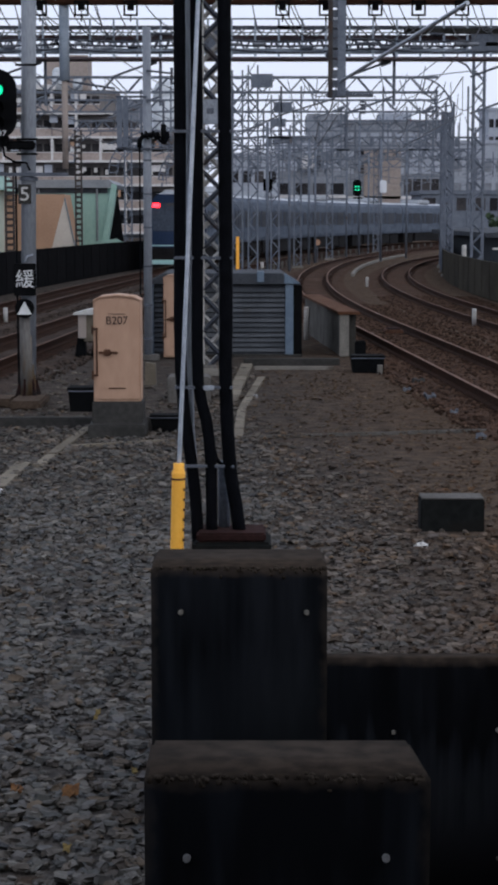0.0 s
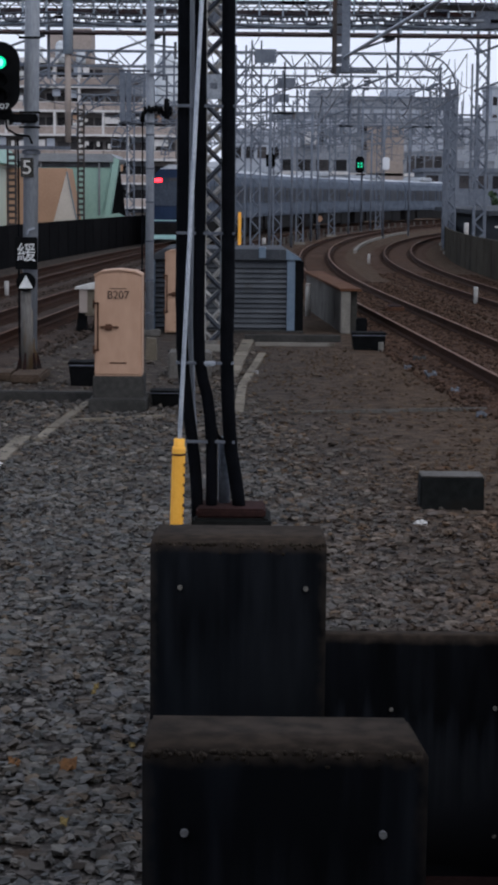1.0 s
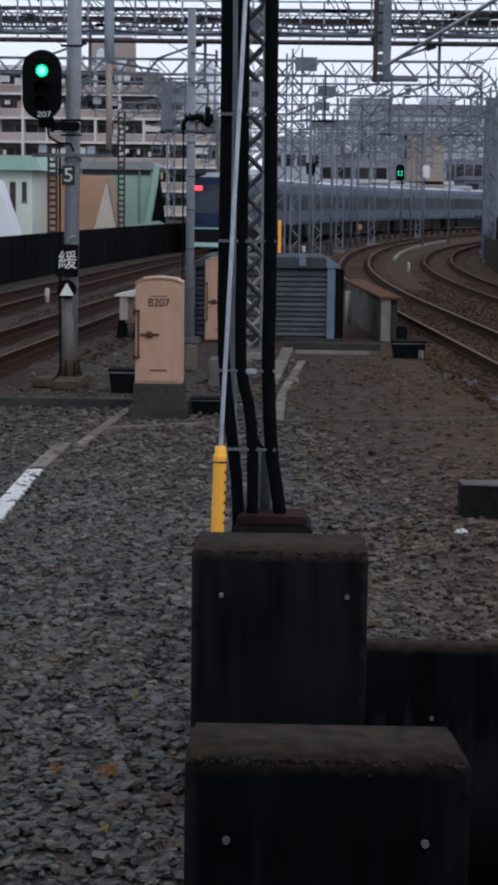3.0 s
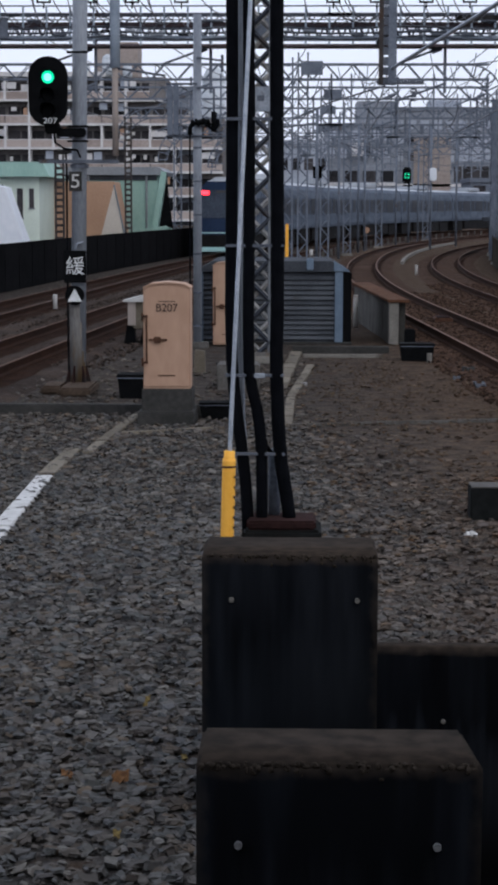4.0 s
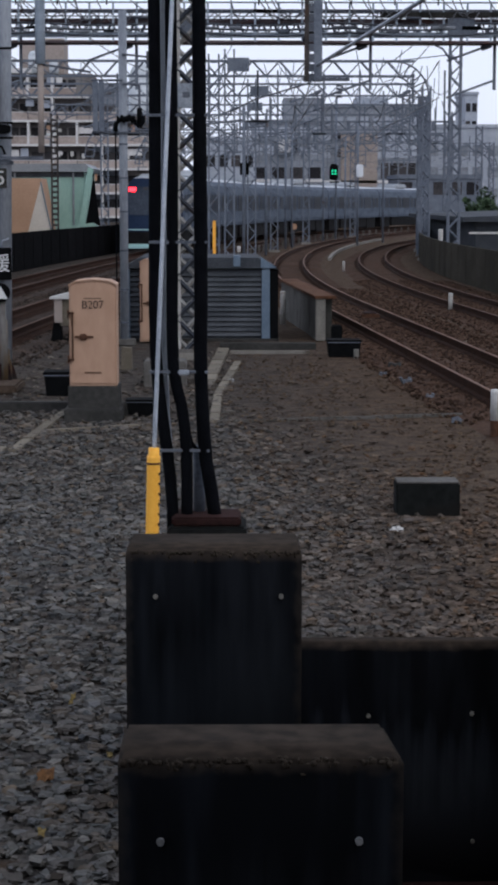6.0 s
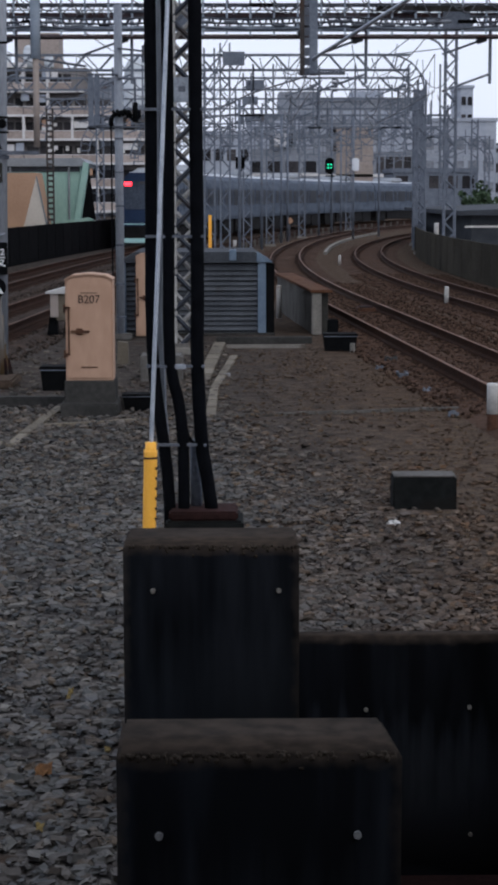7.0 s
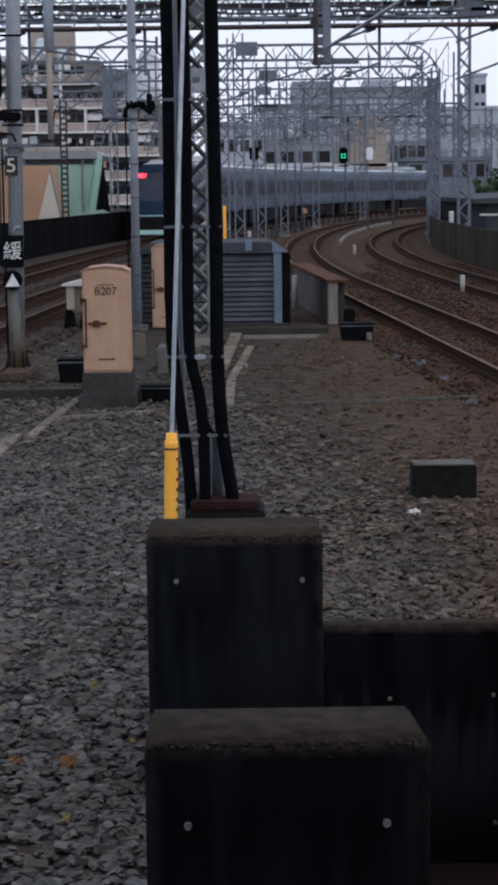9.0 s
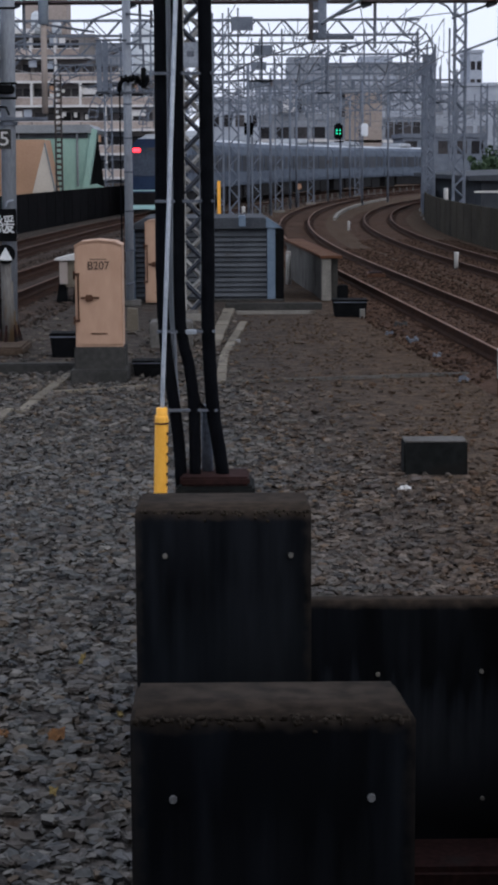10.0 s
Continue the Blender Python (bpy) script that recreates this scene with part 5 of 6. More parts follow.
# ---- far signals, posts and markers ----
fs = thing("railway_signal", "small far railway signal showing a green cross of light", "signal", (7.4, 130.0, 0))
part("post", rod(B(), (0.12, 0.12, 0), (0.12, 0.12, 9.6), 0.08, 12), M_FAR, fs, "grey post", True)
part("housing", box(B(), -0.33, 0.26, -0.12, 0.12, 4.02, 5.14, 0.11), M_BLACK, fs, "black housing")
part("bracket", box(B(), -0.3, 0.34, -0.1, 0.12, 3.86, 3.95), M_BLACK, fs, "black iron bracket")
for dx in (-0.105, 0.105):
    for dz in (-0.105, 0.105):
        part("lens", rod(B(), (-0.037 + dx, -0.12, 4.56 + dz), (-0.037 + dx, -0.16, 4.56 + dz), 0.058, 10), E_GREEN_F, fs, "lit green lens")
fd = thing("railway_signal", "dark far railway signal with a faint red lamp", "signal", (0.78, 80.0, 0))
part("post", rod(B(), (0, 0.1, 0), (0, 0.1, 5.1), 0.06, 10), M_GALV_D, fd, "grey post", True)
part("housing", box(B(), -0.18, 0.2, -0.1, 0.1, 3.6, 4.3, 0.12), M_BLACK, fd, "dark round-ended housing")
part("lens", rod(B(), (0.0, -0.1, 3.85), (0.0, -0.12, 3.85), 0.06, 10), E_AMBER, fd, "faint red lens")
eb = thing("equipment_box", "white equipment box on a mast above the train", "equipment box", (7.85, 111.6, 4.0))
part("body", box(B(), -0.2, 0.2, -0.1, 0.2, 0, 0.75, 0.06), M_TANK, eb)
part("bracket", box(B(), -0.4, -0.1, 0, 0.1, 0.3, 0.4), M_GALV_D, eb)
yp = thing("marker_post", "yellow striped upright marker beside the mast", "marker post", (-0.36, 64.5, 0))
part("post", box(B(), -0.08, 0.03, 0, 0.08, 0.65, 1.95, 0.01), M_YELLOW, yp, "yellow plastic cover")
part("stake", box(B(), -0.03, 0.04, 0.02, 0.06, 0, 0.65), M_GALV_D, yp)
white_post(9.05, 80.0, 1.45, 0.1)

# ---- low fence of posts inside the curve ----
fp = mesh_of("post", box(B(), -0.06, 0.06, -0.06, 0.06, 0, 0.42, 0.015), M_WALLGREY)
fn = thing("post_row", "row of short pale concrete posts between the tracks", "fence", kind="structure")
y = 70.0
while y < 165:
    x, yy, _ = side(r1, y, -2.3)
    piece("post", fp, fn, (x, yy, -0.02))
    y += 2.6
tb = B()
prev = None
for i in range(19):
    y = 84 + i * 2.5
    ring = [tb.verts.new((*side(r1, y, o)[:2], z)) for o, z in ((1.55, 0), (1.55, 0.13), (1.7, 0.13), (1.7, 0))]
    if prev:
        for k in range(4):
            tb.faces.new((prev[k], prev[(k + 1) % 4], ring[(k + 1) % 4], ring[k]))
    else:
        tb.faces.new(ring)
    prev = ring
solid("cable_trough", tb, M_CONC, "pale raised concrete cable trough curving between two tracks", "cable trough")

# ---- walls along the line ----
def line_wall(name, path, off, y0, y1, step, h, material, label, post):
    t = thing(name, label, "wall", kind="structure")
    y = y0
    while y < y1:
        xa, ya, _ = side(path, y, off)
        xb, yb, _ = side(path, y + step, off)
        L = math.hypot(xb - xa, yb - ya)
        a = math.atan2(yb - ya, xb - xa)
        me = mesh_of("panel", box(B(), 0.0, L - 0.02, -0.05, 0.05, 0, h - 0.05, 0.01), material)
        piece("panel", me, t, (xa, ya, 0), a)
        me = mesh_of("post", box(B(), -0.05, 0.05, -0.06, 0.06, 0, h - 0.04, 0.01), post)
        piece("post", me, t, (xa, ya, 0), a)
        y += step
    return t


line_wall("wall_left", l2, -2.5, 20, 150, 2.0, 1.48, M_FENCE, "black noise wall of panels along the outer track", M_FENCE)
M_RWALL = mat("olive_concrete_wall", (0.028, 0.025, 0.0195), (0.052, 0.047, 0.0375), 0.9, 0, 0.8, 12, 0.3, (0.026, 0.025, 0.021), 0.4, piece=0.25, spec=0.04)
line_wall("wall_right", r2, 2.1, 24, 118, 2.0, 1.25, M_RWALL, "dark concrete boundary wall along the curve", M_RWALL)
rr = thing("platform_shelter", "dark low roof behind the boundary wall", "shelter", (13.2, 80, 0))
part("roof", prism(B(), [(-3.2, 1.75), (4, 1.75), (4, 2.2), (-3.2, 1.95)], 0, 24), M_SHEDROOF, rr)
part("wall", box(B(), -2.6, 4, 0.5, 23, 0, 1.75), M_SHEDROOF, rr, "dull slate wall")
part("edge_strip", box(B(), -3.0, -1.0, -0.4, -0.3, 1.25, 1.33), M_WHITE, rr, "pale edge strip")

# ---- the standing train ----
train = thing("train", "silver commuter train with a dark blue end and red tail light", "train")


def arc_points(y_start, lengths):
    """Stations along the outer track whose straight gaps have the given lengths."""
    out_, y = [y_start], y_start
    for L in lengths:
        lo, hi = y, y + L
        x0 = l2(y)
        for _ in range(40):
            mid = (lo + hi) / 2
            if math.hypot(l2(mid) - x0, mid - y) < L:
                lo = mid
            else:
                hi = mid
        y = lo
        out_.append(y)
    return out_


CAR = 19.6
stations = arc_points(92.0, [CAR, 0.4] * 5)
W2 = 1.39
body_prof = [(-W2 + 0.06, 1.0), (W2 - 0.06, 1.0), (W2, 1.2), (W2, 2.7), (W2 - 0.1, 3.25), (W2 - 0.35, 3.5), (-W2 + 0.35, 3.5), (-W2 + 0.1, 3.25), (-W2, 2.7), (-W2, 1.2)]
roof_prof = [(W2 - 0.16, 3.2), (W2 - 0.36, 3.52), (0.5, 3.66), (-0.5, 3.66), (-W2 + 0.36, 3.52), (-W2 + 0.16, 3.2)]
me_body = mesh_of("car_body", prism(B(), body_prof, 0.0, CAR), M_STEELCAR)
me_roof = mesh_of("car_roof", prism(B(), roof_prof, 0.05, CAR - 0.05), M_CARROOF)
me_under = mesh_of("underframe", box(box(box(B(), -1.2, 1.2, 0.9, 4.3, 0.12, 1.0), -1.2, 1.2, CAR - 4.3, CAR - 0.9, 0.12, 1.0), -1.25, 1.25, 4.9, CAR - 4.9, 0.22, 1.02), M_UNDER)
me_unit = mesh_of("air_conditioner", box(B(), -0.95, 0.95, -2.0, 2.0, 3.6, 4.0, 0.12), M_CARROOF)
me_door = mesh_of("door", box(B(), -0.012, 0.02, -0.65, 0.65, 1.08, 2.92, 0.008), M_STEELCAR)
me_dwin = mesh_of("door_pane", box(B(), -0.01, 0.03, -0.28, 0.28, 1.85, 2.74, 0.01), M_CARWIN)
me_win = mesh_of("window", box(B(), -0.01, 0.018, -1.4, 1.4, 1.82, 2.76, 0.01), M_CARWIN)
me_win_s = mesh_of("window", box(B(), -0.01, 0.018, -0.5, 0.5, 1.88, 2.72, 0.01), M_CARWIN)
me_belt = mesh_of("gangway", box(B(), -0.9, 0.9, -0.4, 0.02, 1.0, 3.3), M_UNDER)
for c in range(5):
    ya, yb = stations[2 * c], stations[2 * c + 1]
    xa, xb = l2(ya), l2(yb)
    ang = math.atan2(xb - xa, yb - ya)
    base = Matrix.Translation((xa, ya, RAIL_Z)) @ Matrix.Rotation(-ang, 4, "Z")

    def put(name, me, loc, parent=None):
        ob = new(name, me)
        if parent is None:
            ob.parent = train
            ob.matrix_basis = base @ Matrix.Translation(loc)
        else:
            ob.parent = parent
            ob.location = loc
        return ob
    body = put("car_body", me_body, (0, 0, 0))
    put("car_roof", me_roof, (0, 0, 0), body)
    put("underframe", me_under, (0, 0, 0), body)
    put("air_conditioner", me_unit, (0, CAR * 0.5, 0), body)
    if c:
        put("gangway", me_belt, (0, 0, 0), body)
    for k in range(4):
        yd = CAR * (0.125 + 0.25 * k)
        put("door", me_door, (W2, yd, 0), body)
        put("door_pane", me_dwin, (W2, yd - 0.32, 0), body)
        put("door_pane", me_dwin, (W2, yd + 0.32, 0), body)
        if k < 3:
            put("window", me_win, (W2, yd + CAR * 0.125, 0), body)
    put("window", me_win_s, (W2, 0.95, 0), body)
    put("window", me_win_s, (W2, CAR - 0.95, 0), body)

hx, hy = l2(92.0), 92.0
hang = math.atan2(l2(stations[1]) - hx, stations[1] - hy)
face = new("front", mesh_of("front", prism(B(), [(-W2 + 0.05, 0.95), (W2 - 0.05, 0.95), (W2, 1.3), (W2, 2.7), (W2 - 0.12, 3.2), (W2 - 0.4, 3.5), (-W2 + 0.4, 3.5), (-W2 + 0.12, 3.2), (-W2, 2.7), (-W2, 1.3)], -0.35, 0.0), M_CARBLUE))
face.parent, face.matrix_basis = train, Matrix.Translation((hx, hy, RAIL_Z)) @ Matrix.Rotation(-hang, 4, "Z")
tagged(face, "dark blue rounded train end")
part("windscreen", prism(B(), [(-1.2, 1.75), (1.2, 1.75), (1.24, 2.75), (1.05, 3.1), (-1.05, 3.1), (-1.24, 2.75)], -0.375, -0.352), M_CARGLASS, face, "dark windscreen")
part("destination_bar", box(B(), -0.5, 0.5, -0.39, -0.37, 2.95, 3.07), M_OPENING, face, "unlit destination strip")
part("pale_line", box(B(), -1.34, 1.34, -0.37, -0.35, 1.02, 1.07), M_TEAL, face, "thin pale line")
part("skirt", box(B(), -1.25, 1.25, -0.42, -0.05, 0.3, 0.95, 0.05), M_UNDER, face, "black skirt")
part("skirt_band", box(B(), -1.25, 1.25, -0.45, -0.4, 0.14, 0.36, 0.02), M_TEAL, face, "pale teal lower band")
part("tail_light", box(B(), -1.22, -0.86, -0.41, -0.37, 2.87, 3.06, 0.03), E_RED, face, "lit red tail light")
part("tail_light", box(B(), 0.6, 0.92, -0.41, -0.37, 2.87, 3.06, 0.03), E_RED, face, "lit red tail light")
part("head_light", box(B(), -0.84, -0.5, -0.4, -0.37, 2.88, 3.02, 0.03), M_CARGLASS, face, "unlit headlight")
part("crest", prism(B(), [(-0.95, 3.48), (0.95, 3.48), (0.6, 3.72), (-0.6, 3.72)], -0.1, 1.0), M_CARROOF, face, "pale roof dome")


# ---- houses behind the noise wall ----
h1 = thing("house", "mint green metal-clad house with a grey roof behind the noise wall", "house", (0, 108.0, 0))
part("wall", box(B(), -14.4, -7.95, 0, 8, 0, 4.25), M_MINT, h1, "mint green cladding")
part("roof", prism(B(), [(-14.6, 4.25), (-7.7, 4.25), (-7.6, 4.45), (-7.9, 4.7), (-14.6, 4.7)], -0.3, 8.3), M_ROOFGREY, h1, "grey roof edge")
part("fascia", box(B(), -14.4, -8.0, -0.06, -0.004, 3.95, 4.25), M_SHEDROOF, h1, "dark fascia under the roof edge")
part("roof_fin", prism(B(), [(-8.3, 1.3), (-8.0, 1.1), (-7.45, 4.4), (-7.75, 4.5)], -0.35, -0.05), M_MINT, h1, "sloping mint fin")
# Black triangle stands in for the shade beside the sloping fin.
part("shadow_gap", prism(B(), [(-7.9, 1.3), (-7.1, 1.25), (-7.45, 4.1)], -0.2, -0.05), M_BLACK, h1, "dark triangle painting the shaded gap")
part("eave", prism(B(), [(-8.9, 1.05), (-6.95, 1.1), (-7.5, 1.4), (-8.6, 1.25)], -0.8, 0.0), M_MINT, h1, "low mint eave")
wins = mesh_of("downpipe", rod(B(), (0, 0, 0), (0, 0, 4.2), 0.06), M_ROOFGREY)
piece("downpipe", wins, h1, (-11.9, -0.1, 0))
piece("downpipe", wins, h1, (-8.6, -0.1, 0))
h2 = thing("house", "peach rendered house with a cream gable edge", "house", (0, 104.0, 0))
part("wall", prism(B(), [(-14.3, 0), (-9.4, 0), (-10.06, 3.84), (-14.3, 3.84)], 0, 3.5), M_PEACH, h2, "peach wall")
part("gable_board", prism(B(), [(-11.02, 0), (-9.27, 0), (-10.06, 3.6)], -0.12, -0.01), M_CREAM, h2, "cream gable board")
part("gutter", tube(B(), [(-10.05, -0.15, 3.65), (-9.62, -0.15, 1.6), (-9.45, -0.15, 0.8)], 0.045, 8), M_ROOFGREY, h2, "grey sloping gutter")
h3 = thing("house", "pale mint house with a flat overhanging roof and small windows", "house", (0, 98.0, 0))
part("wall", box(B(), -22, -13.35, 0, 6, 0, 4.0), M_MINT_L, h3, "pale mint wall")
part("roof", prism(B(), [(-22.3, 4.0), (-12.75, 4.0), (-13.1, 4.75), (-22.3, 4.75)], -0.6, 6.4), M_MINT, h3, "mint roof edge")
for x, z0, z1, w in ((-14.35, 1.9, 3.4, 0.3), (-13.75, 2.4, 3.4, 0.24), (-15.6, 1.2, 3.6, 0.8), (-18.0, 1.8, 3.2, 1.2)):
    wn_ = part("window", box(B(), x - w / 2, x + w / 2, -0.05, 0.02, z0, z1), M_OPENING, h3, "dark window")
    part("frame", box(B(), x - w / 2 - 0.05, x + w / 2 + 0.05, -0.08, -0.03, z0 - 0.06, z0), M_ROOFGREY, wn_)
part("vent", box(B(), -15.0, -14.75, -0.12, 0, 1.7, 2.1), M_CREAM, h3)
h4 = thing("house", "white gabled shed roof behind the noise wall", "house", (0, 92.0, 0))
part("gable", prism(B(), [(-18, 0), (-13.0, 0), (-14.2, 3.4), (-18, 4.4)], 0, 2), M_TANK, h4, "white gable")


# ---- apartment block ----
apt = thing("apartment_building", "pale apartment block with beige balconies on every storey", "apartment building", (0, 240, 0))
AX0, AX1, ST, NB = -46.0, -9.5, 2.98, 12
part("wall", box(B(), AX0, -16.8, 1.6, 12, 0, 18.5), M_APT, apt, "greyish plaster wall with recess shade put into its colour")
part("wall", box(B(), -16.79, -12.7, 1.9, 12, 0, 17.2), M_BLDG, apt, "blue-grey stair wing")
part("wall", box(B(), -12.69, AX1, 1.6, 12, 0, 13.5), M_APT, apt, "greyish plaster wall with recess shade put into its colour")
part("stair_tower", box(B(), -23.4, -20.35, 2.5, 9, 18.5, 22.9), M_TAN, apt, "brown rooftop tower")
part("stair_tower", box(B(), -25.6, -23.42, 3.0, 9, 18.5, 22.4), M_TAN, apt, "brown rooftop tower")
part("parapet", box(B(), AX0 - 0.2, -24.2, -0.2, 12, 18.45, 19.05), M_APT_SLAB, apt, "pale parapet")
bay = (AX1 - AX0) / NB
me_slab = mesh_of("slab", box(B(), AX0, AX1, -0.1, 1.6, -0.15, 0.12), M_APT_SLAB)
me_slab_top = mesh_of("slab", box(B(), AX0, -16.8, -0.1, 1.6, -0.15, 0.12), M_APT_SLAB)
me_bal = mesh_of("balcony_panel", box(B(), 0.08, bay - 0.08, -0.06, 0.05, 0.12, 1.05), M_APT_BALC)
me_rail = mesh_of("balcony_rail", box(B(), 0.0, bay, -0.1, 0.06, 1.05, 1.13), M_APT_SLAB)
me_open = mesh_of("window", box(B(), 0.25, bay * 0.55, 1.5, 1.62, 0.2, 2.2), M_OPENING)
me_open2 = mesh_of("window", box(B(), bay * 0.62, bay - 0.2, 1.5, 1.62, 0.9, 2.2), M_OPENING)
me_fin = mesh_of("party_wall", box(B(), -0.15, 0.15, -0.08, 1.6, 0.12, ST - 0.15), M_APT_SLAB)
for f in range(6):
    z = 0.65 + f * ST
    piece("slab", me_slab if f < 5 else me_slab_top, apt, (0, 0, z))
    for b in range(NB):
        x = AX0 + b * bay
        if f == 5 and b > 8 or f == 4 and b > 10:
            continue
        piece("balcony_panel", me_bal, apt, (x, 0, z))
        piece("balcony_rail", me_rail, apt, (x, 0, z))
        piece("window", me_open, apt, (x, 0, z))
        piece("window", me_open2, apt, (x, 0, z))
        if b % 2 == 0 or f % 2:
            piece("party_wall", me_fin, apt, (x, 0, z))

random.seed(8)
cl_mats = (M_WHITE, M_APT_SLAB, M_TEXTW, M_PEACH, M_OPENING, M_BLDG2)
cl = [mesh_of("laundry", box(B(), -w / 2, w / 2, 0.2, 0.3, 0, h), random.choice(cl_mats)) for w, h in ((0.8, 0.7), (1.3, 0.6), (0.5, 0.9), (1.8, 0.8), (0.7, 0.5), (1.0, 1.0), (0.4, 0.6), (1.5, 0.4))]
for f in range(6):
    for b in range(NB):
        for k in range(3):
            if f == 5 and b > 8 or f == 4 and b > 10 or random.random() < 0.6:
                continue
            piece("laundry", random.choice(cl), apt, (AX0 + (b + random.random()) * bay, 0.2, 0.65 + f * ST + 1.15 + random.random() * 0.7))

for x, r, h in ((-24.0, 0.68, 20.6), (-21.5, 0.6, 19.5), (-26.8, 0.6, 19.6)):
    bm = rod(B(), (x, 1.0, 18.45), (x, 1.0, h), r, 16)
    bmesh.ops.create_uvsphere(bm, u_segments=16, v_segments=8, radius=r, matrix=Matrix.Translation((x, 1.0, h)))
    part("roof_tank", bm, M_DOME, apt, "pale round-topped roof tank", True)
tank = thing("water_tank", "pale domed water tank standing above the roofs", "water tank", (-11.25, 254.5, 0))
bm = tube(B(), [(0, 0, 0), (0, 0, 9), (0, 0, 18.4)], 1.55, 24)
part("shell", bm, M_DOME, tank, "", True)
bm = B()
bmesh.ops.create_uvsphere(bm, u_segments=24, v_segments=12, radius=1.55, matrix=Matrix.Translation((0, 0, 18.4)) @ Matrix.Diagonal((1, 1, 1.6, 1)))
part("dome", bm, M_DOME, tank, "rounded top", True)


# ---- buildings beyond the curve ----
def office(x0, x1, y, h, material, label, rows, cols, z_first=3.0, win=None):
    t = thing("building", label, "building", ((x0 + x1) / 2, y, 0))
    w = (x1 - x0) / 2
    part("wall", box(B(), -w, w, 0, 14, 0, h), material, t)
    part("parapet", box(B(), -w - 0.2, w + 0.2, -0.2, 14.2, h - 0.1, h + 0.4), material, t)
    if rows:
        cw = 2 * w / cols
        me = mesh_of("window", box(B(), -cw * 0.36, cw * 0.36, -0.06, 0.05, 0, 1.5), win or M_OPENING)
        for r in range(rows):
            for c in range(cols):
                piece("window", me, t, (-w + cw * (c + 0.5), 0, z_first + r * 3.1))
    return t


D5 = 260.0 / 3350.0
b1 = office((487 - 441) * D5, (612 - 441) * D5, 260, 13.2, M_BLDG, "grey concrete building with a row of dark windows", 1, 4, 5.7)
part("upper_block", box(B(), -0.5, 5.0, 1, 10, 13.2, 16.6), M_BLDG, b1, "raised upper block")
part("sill_band", box(B(), -4.8, 4.8, -0.15, 0, 5.2, 5.6), M_APT_SLAB, b1, "pale sill band")
part("roof_box", box(B(), -1.4, 0.4, -0.9, -0.1, 9.2, 10.9), M_APT_SLAB, b1, "pale wall unit")
part("roof_box", box(B(), 0.45, 1.3, -0.9, -0.1, 9.2, 10.9), M_OPENING, b1, "dark window")
for r in range(2):
    for c in range(6):
        piece("window", mesh_of("window", box(B(), 0, 1.0, -0.05, 0.02, 0, 1.3), M_BLDG2), b1, (-4.4 + c * 1.5, 0, 8.9 + r * 2.4))
b2 = office((606 - 441) * D5, (795 - 441) * D5, 265, 15.6, M_BLDG, "broad grey building with a tan corner and dark windows", 0, 1)
part("tan_wall", box(B(), -4.2, 0.9, -0.15, 0, 0, 12.0), M_TAN, b2, "tan rendered bay")
# The glazing's reflection is painted as a pale matte colour.
part("glass_band", box(B(), 1.6, 6.4, -0.12, 0, 8.6, 12.2), M_BLDG2, b2, "pale reflecting glazing")
for i in range(5):
    piece("window", mesh_of("window", box(B(), 0, 1.05, -0.1, 0, 5.7, 7.9), M_OPENING), b2, (1.4 + i * 1.25, 0, 0))
part("sill_band", box(B(), -7.2, 7.2, -0.15, 0, 5.1, 5.5), M_APT_SLAB, b2, "pale sill band")
for r in range(3):
    for c in range(8):
        if c not in (2, 3) or r == 2:
            piece("window", mesh_of("window", box(B(), 0, 1.15, -0.05, 0.02, 0, 1.2), random.choice((M_BLDG2, M_OPENING, M_BLDG2))), b2, (-6.8 + c * 1.75, 0, 8.6 + r * 2.2))
part("plant_room", box(B(), -2.0, 2.5, 2, 8, 15.6, 17.0), M_BLDG2, b2, "rooftop plant room")
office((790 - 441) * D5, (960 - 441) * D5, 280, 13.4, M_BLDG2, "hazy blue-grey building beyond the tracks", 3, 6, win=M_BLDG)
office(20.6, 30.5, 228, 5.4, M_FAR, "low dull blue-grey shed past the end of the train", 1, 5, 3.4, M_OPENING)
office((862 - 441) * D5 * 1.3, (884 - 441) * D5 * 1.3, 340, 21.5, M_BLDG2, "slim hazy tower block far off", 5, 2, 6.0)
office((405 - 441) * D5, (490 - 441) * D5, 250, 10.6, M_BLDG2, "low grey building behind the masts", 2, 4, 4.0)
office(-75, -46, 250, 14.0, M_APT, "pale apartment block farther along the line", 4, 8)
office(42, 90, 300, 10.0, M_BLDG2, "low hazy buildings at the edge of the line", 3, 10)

random.seed(3)
hv, hf = [], []
for i in range(1500):
    cx, cy = random.uniform(14.5, 16.6), random.uniform(113, 128)
    cz = random.uniform(0.8, 2.7 + 0.5 * math.sin(cx * 4.1) + 0.3 * math.sin(cy * 1.7))
    cx += 0.1 * (cy - 113)
    s = random.uniform(0.1, 0.2)
    a, b = Vector(np.random.normal(size=3)).normalized() * s, Vector(np.random.normal(size=3)).normalized() * s
    k = len(hv)
    c = Vector((cx, cy, cz))
    hv += [c - a, c + b, c + a, c - b]
    hf.append((k, k + 1, k + 2, k + 3))
hm = bpy.data.meshes.new("hedge")
hm.from_pydata(hv, [], hf)
hm.materials.append(M_GREEN)
tagged(new("hedge", hm), "dark green hedge leaves behind the boundary wall", "hedge", kind="stuff")

# ---- unseen roof and platform behind the camera, the roof added for shade ----
# Out of view; blocks sky light from the faces of the blocks.
can = thing("shade_canopy", "unseen dark canopy added to shade the platform end", "canopy", kind="structure")
part("roof", box(B(), -7.5, 7.5, -60, 2.6, 4.1, 4.4), M_DECK, can)
part("back_wall", box(B(), -7.5, 7.5, -26, -25.7, 0, 4.1), M_DECK, can)
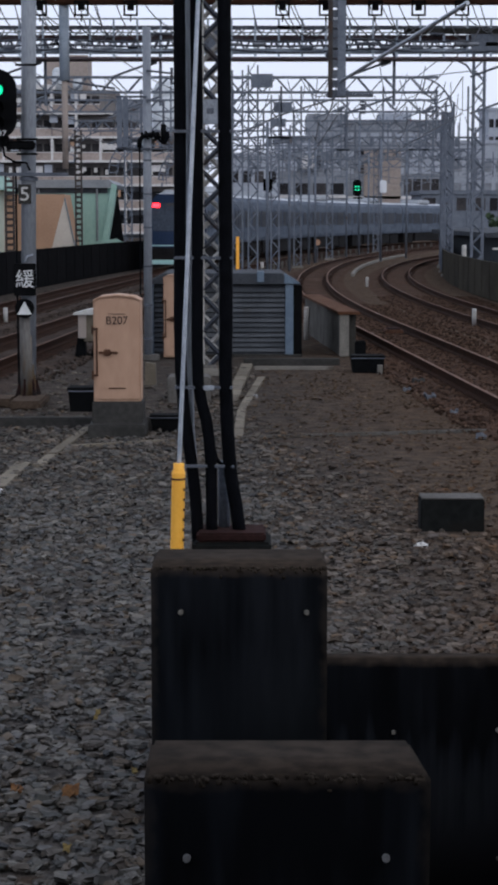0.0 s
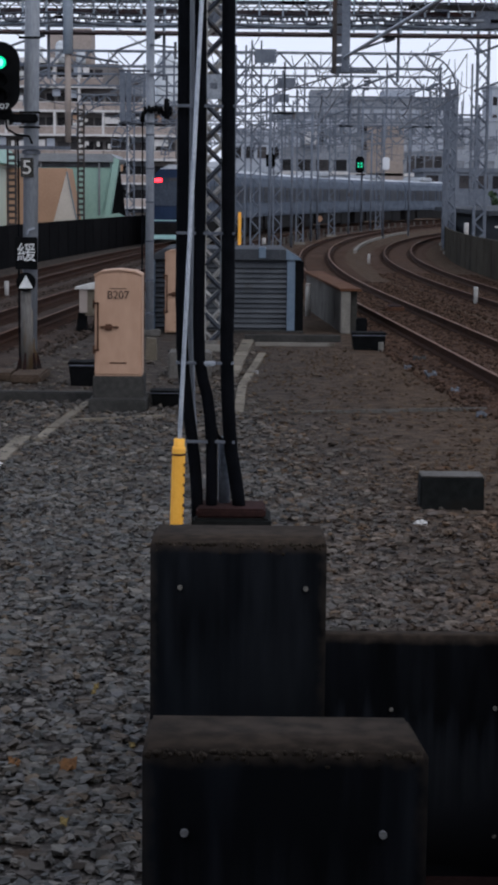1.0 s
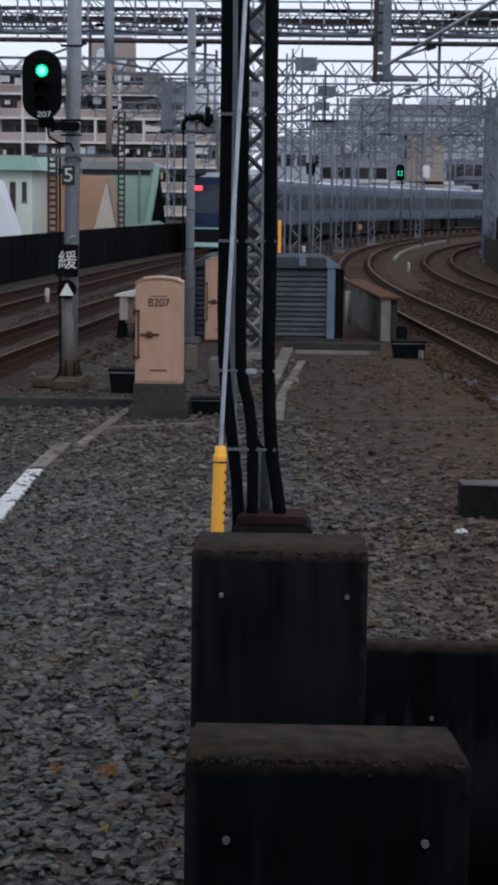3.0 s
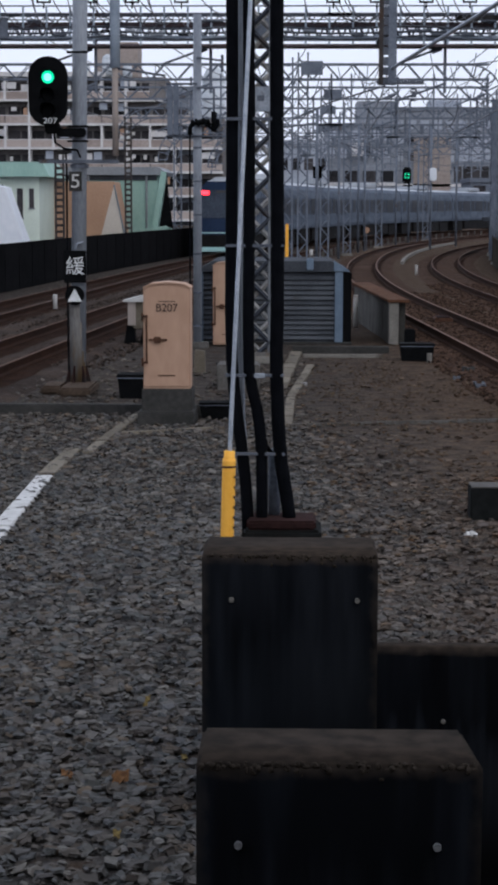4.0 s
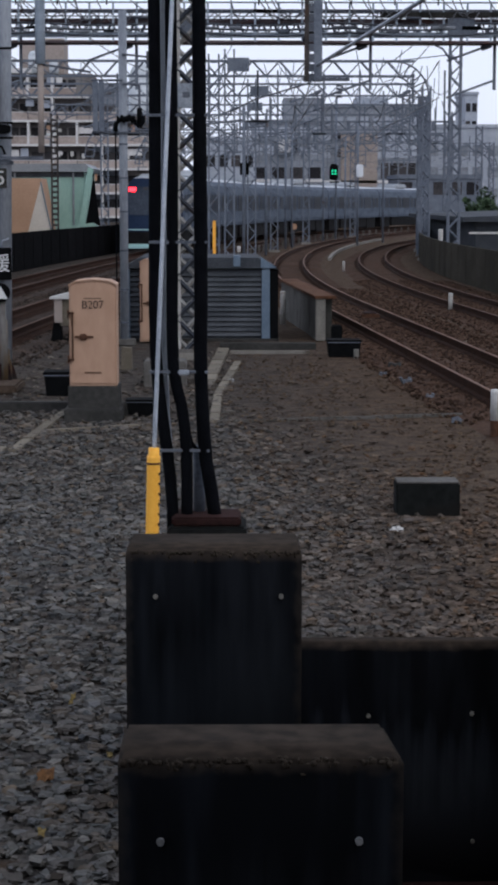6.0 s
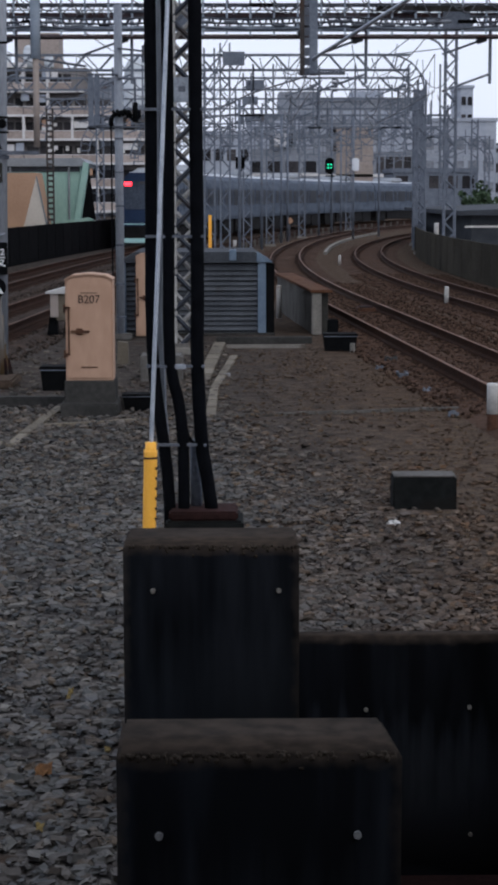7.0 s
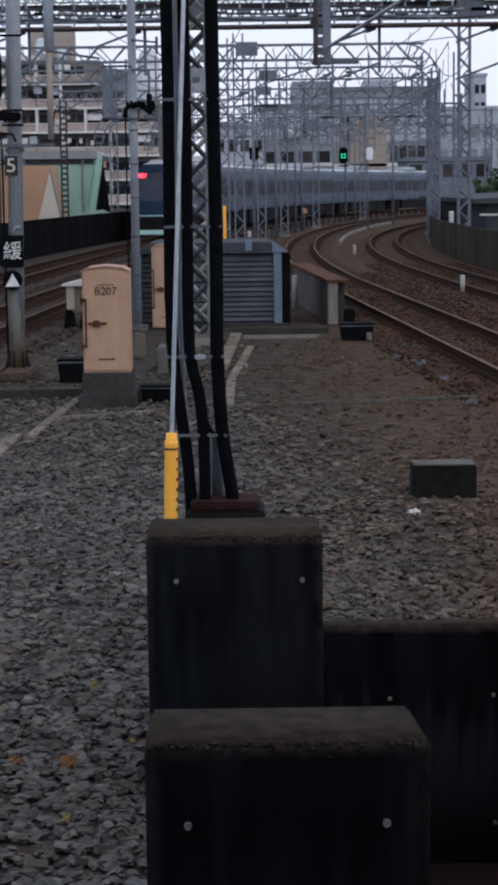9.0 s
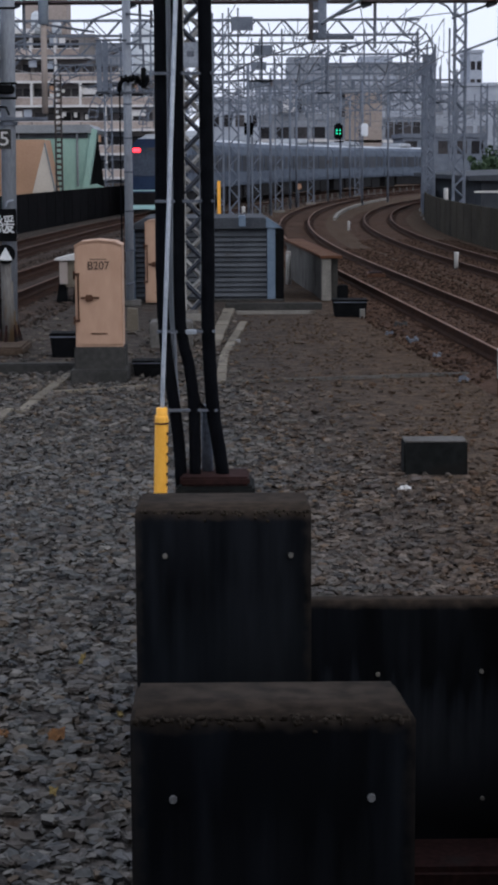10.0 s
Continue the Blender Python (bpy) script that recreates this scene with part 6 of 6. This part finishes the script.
for y in (-4, -12, -20):
    part("column", box(B(), -0.2, 0.2, y - 0.2, y + 0.2, 0, 4.1), M_DECK, can)
solid("platform", box(B(), -3.2, 3.2, -60, 3.6, -0.7, 1.0, 0.02), M_DECK, "grey concrete platform end", "platform", kind="structure")

# ---- loose ballast stones ----
rng = np.random.default_rng(4)
shapes = []
for s in range(9):
    bm = B()
    bmesh.ops.create_cube(bm, size=1.5)
    bmesh.ops.bevel(bm, geom=list(bm.edges), offset=0.22, segments=1, affect="EDGES")
    for v in bm.verts:
        v.co += Vector(rng.uniform(-0.4, 0.4, 3))
    bmesh.ops.triangulate(bm, faces=bm.faces)
    bm.verts.index_update()
    vs = np.array([v.co[:] for v in bm.verts])
    fs_ = np.array([[v.index for v in f.verts] for f in bm.faces])
    bm.free()
    shapes.append((vs * np.array([1.4, rng.uniform(0.5, 0.95), rng.uniform(0.35, 0.7)]), fs_))
keep = []
for y0, y1, dens, big in ((6.4, 12, 560, 1.0), (12, 18, 420, 1.0), (18, 33, 210, 1.1)):
    half = 0.14 * y1 + 0.4
    n = int((y1 - y0) * 2 * half * dens)
    xs, ys = rng.uniform(-half, half, n), rng.uniform(y0, y1, n)
    ok = (np.abs(xs) < 0.16 * ys + 0.3) & ~((xs > 0.33) & (ys < 9.66)) & ~((np.abs(xs + 0.04) < 0.4) & (ys > 7.85) & (ys < 8.4)) & ~((np.abs(xs + 1.56) < 0.34) & (ys > 22.2) & (ys < 23)) & ~((np.abs(xs + 0.1) < 0.22) & (ys > 10.45) & (ys < 11)) & ~((np.abs(xs - 1.695) < 0.28) & (ys > 15.5) & (ys < 15.9))
    fall = np.where(ys < 20, 1.0, np.clip(1.0 - (ys - 20) / 14.0, 0, 1) * np.where(xs > 0.2, np.clip(1.2 - (xs - 0.2) * 0.6 - (ys - 20) / 14.0, 0.3, 1), 1.0))
    ok &= rng.random(n) < fall
    worn = np.where((xs > 0.1) & (ys > 12), np.clip(1.15 - 0.3 * (xs - 0.1) - (ys - 12) / 13.0, 0.1, 1), 1.0)
    ok &= rng.random(n) < worn
    ok &= (xs > -0.6) | (ys < 23.4) | (rng.random(n) < 0.3)
    hollow = np.array([noise.noise(Vector((x * 4.2, y * 2.6, 3.0))) for x, y in zip(xs, ys)])
    ok &= (hollow > -0.3) | (rng.random(n) < 0.35)
    keep += [(x, y, big) for x, y in zip(xs[ok], ys[ok])]
allv, allf, off = [], [], 0
for x, y, big in keep:
    vs, fc = shapes[int(rng.integers(9))]
    a = rng.uniform(0, 2 * math.pi)
    s = (0.012 + 0.025 * rng.random() ** 1.6) * big
    ca, sa = math.cos(a), math.sin(a)
    tilt = rng.uniform(-0.6, 0.6)
    v = vs * s
    v = np.stack([v[:, 0], v[:, 1] * math.cos(tilt) - v[:, 2] * math.sin(tilt), v[:, 1] * math.sin(tilt) + v[:, 2] * math.cos(tilt)], 1)
    v = np.stack([v[:, 0] * ca - v[:, 1] * sa + x, v[:, 0] * sa + v[:, 1] * ca + y, v[:, 2] + s * 0.25 + rng.uniform(0, 0.02)], 1)
    allv.append(v)
    allf.append(fc + off)
    off += len(v)
sm = bpy.data.meshes.new("ballast_stones")
sm.from_pydata(np.concatenate(allv).tolist(), [], np.concatenate(allf).tolist())
sm.materials.append(M_STONE)
tagged(new("ballast_stones", sm), "loose angular grey and brown ballast stones", "ballast", kind="stuff")


def strewn(name, items, material, label, category):
    """Small loose pieces, each (x, y, z, size, flatness), in one mesh."""
    base = B()
    bmesh.ops.create_icosphere(base, subdivisions=1, radius=1.0)
    base.verts.index_update()
    vs = np.array([v.co[:] for v in base.verts])
    fc = np.array([[v.index for v in f.verts] for f in base.faces])
    base.free()
    av, af = [], []
    for i, (x, y, z, size, flat) in enumerate(items):
        v = vs * rng.uniform(0.6, 1.3, (len(vs), 1)) * size
        v[:, 1] *= rng.uniform(0.5, 0.9)
        v[:, 2] *= flat
        a, q = rng.uniform(0, 6.28), rng.uniform(-0.5, 0.5)
        v = np.stack([v[:, 0], v[:, 1] * math.cos(q) - v[:, 2] * math.sin(q), v[:, 1] * math.sin(q) + v[:, 2] * math.cos(q)], 1)
        av.append(np.stack([v[:, 0] * math.cos(a) - v[:, 1] * math.sin(a) + x, v[:, 0] * math.sin(a) + v[:, 1] * math.cos(a) + y, v[:, 2] + z], 1))
        af.append(fc + i * len(vs))
    me = bpy.data.meshes.new(name)
    me.from_pydata(np.concatenate(av).tolist(), [], np.concatenate(af).tolist())
    me.materials.append(material)
    return tagged(new(name, me), label, category, kind="stuff")


for path, ya, yb, count, mt, lb in ((r1, 22, 56, 11000, M_BEDSTONE, "rust-stained ballast stones of the curving track"), (r2, 34, 62, 8000, M_BEDSTONE, "rust-stained ballast stones of the outer curving track"), (l1, 30, 60, 6000, M_GREYSTONE, "grey-brown ballast stones of the track by the cabinet"), (l2, 40, 70, 5000, M_GREYSTONE, "grey-brown ballast stones along the noise wall")):
    items = []
    for k in range(count):
        off_ = rng.uniform(-1.4, 1.75)
        if 0.45 < abs(off_) < 0.69 or mt == M_GREYSTONE and abs(off_) < 0.95:
            continue
        px, py, _ = side(path, rng.uniform(ya, yb), off_)
        items.append((px, py, 0.05 if abs(off_) < 1.1 else 0.02, rng.uniform(0.022, 0.045), 0.7))
    strewn("ballast_stones", items, mt, lb, "ballast")
items = []
for k in range(5200):
    x, y = rng.uniform(0.2, 3.6), rng.uniform(12.5, 32)
    if noise.noise(Vector((x * 1.3, y * 0.5, 9.0))) < rng.uniform(-0.35, 0.3) - 0.1 * (x - 1.5) or abs(x - r1(y)) < 1.3:
        continue
    if abs(x - 1.695) < 0.3 and 15.4 < y < 15.95:
        continue
    items.append((x, y, 0.03, rng.uniform(0.012, 0.034), 0.3))
strewn("leaf_litter", items, M_LITTER, "brown dead leaf litter strewn over the rusty gravel", "leaf litter")


def motions():
    """The train and all else stand still while the camera sways."""
    return None


motions()
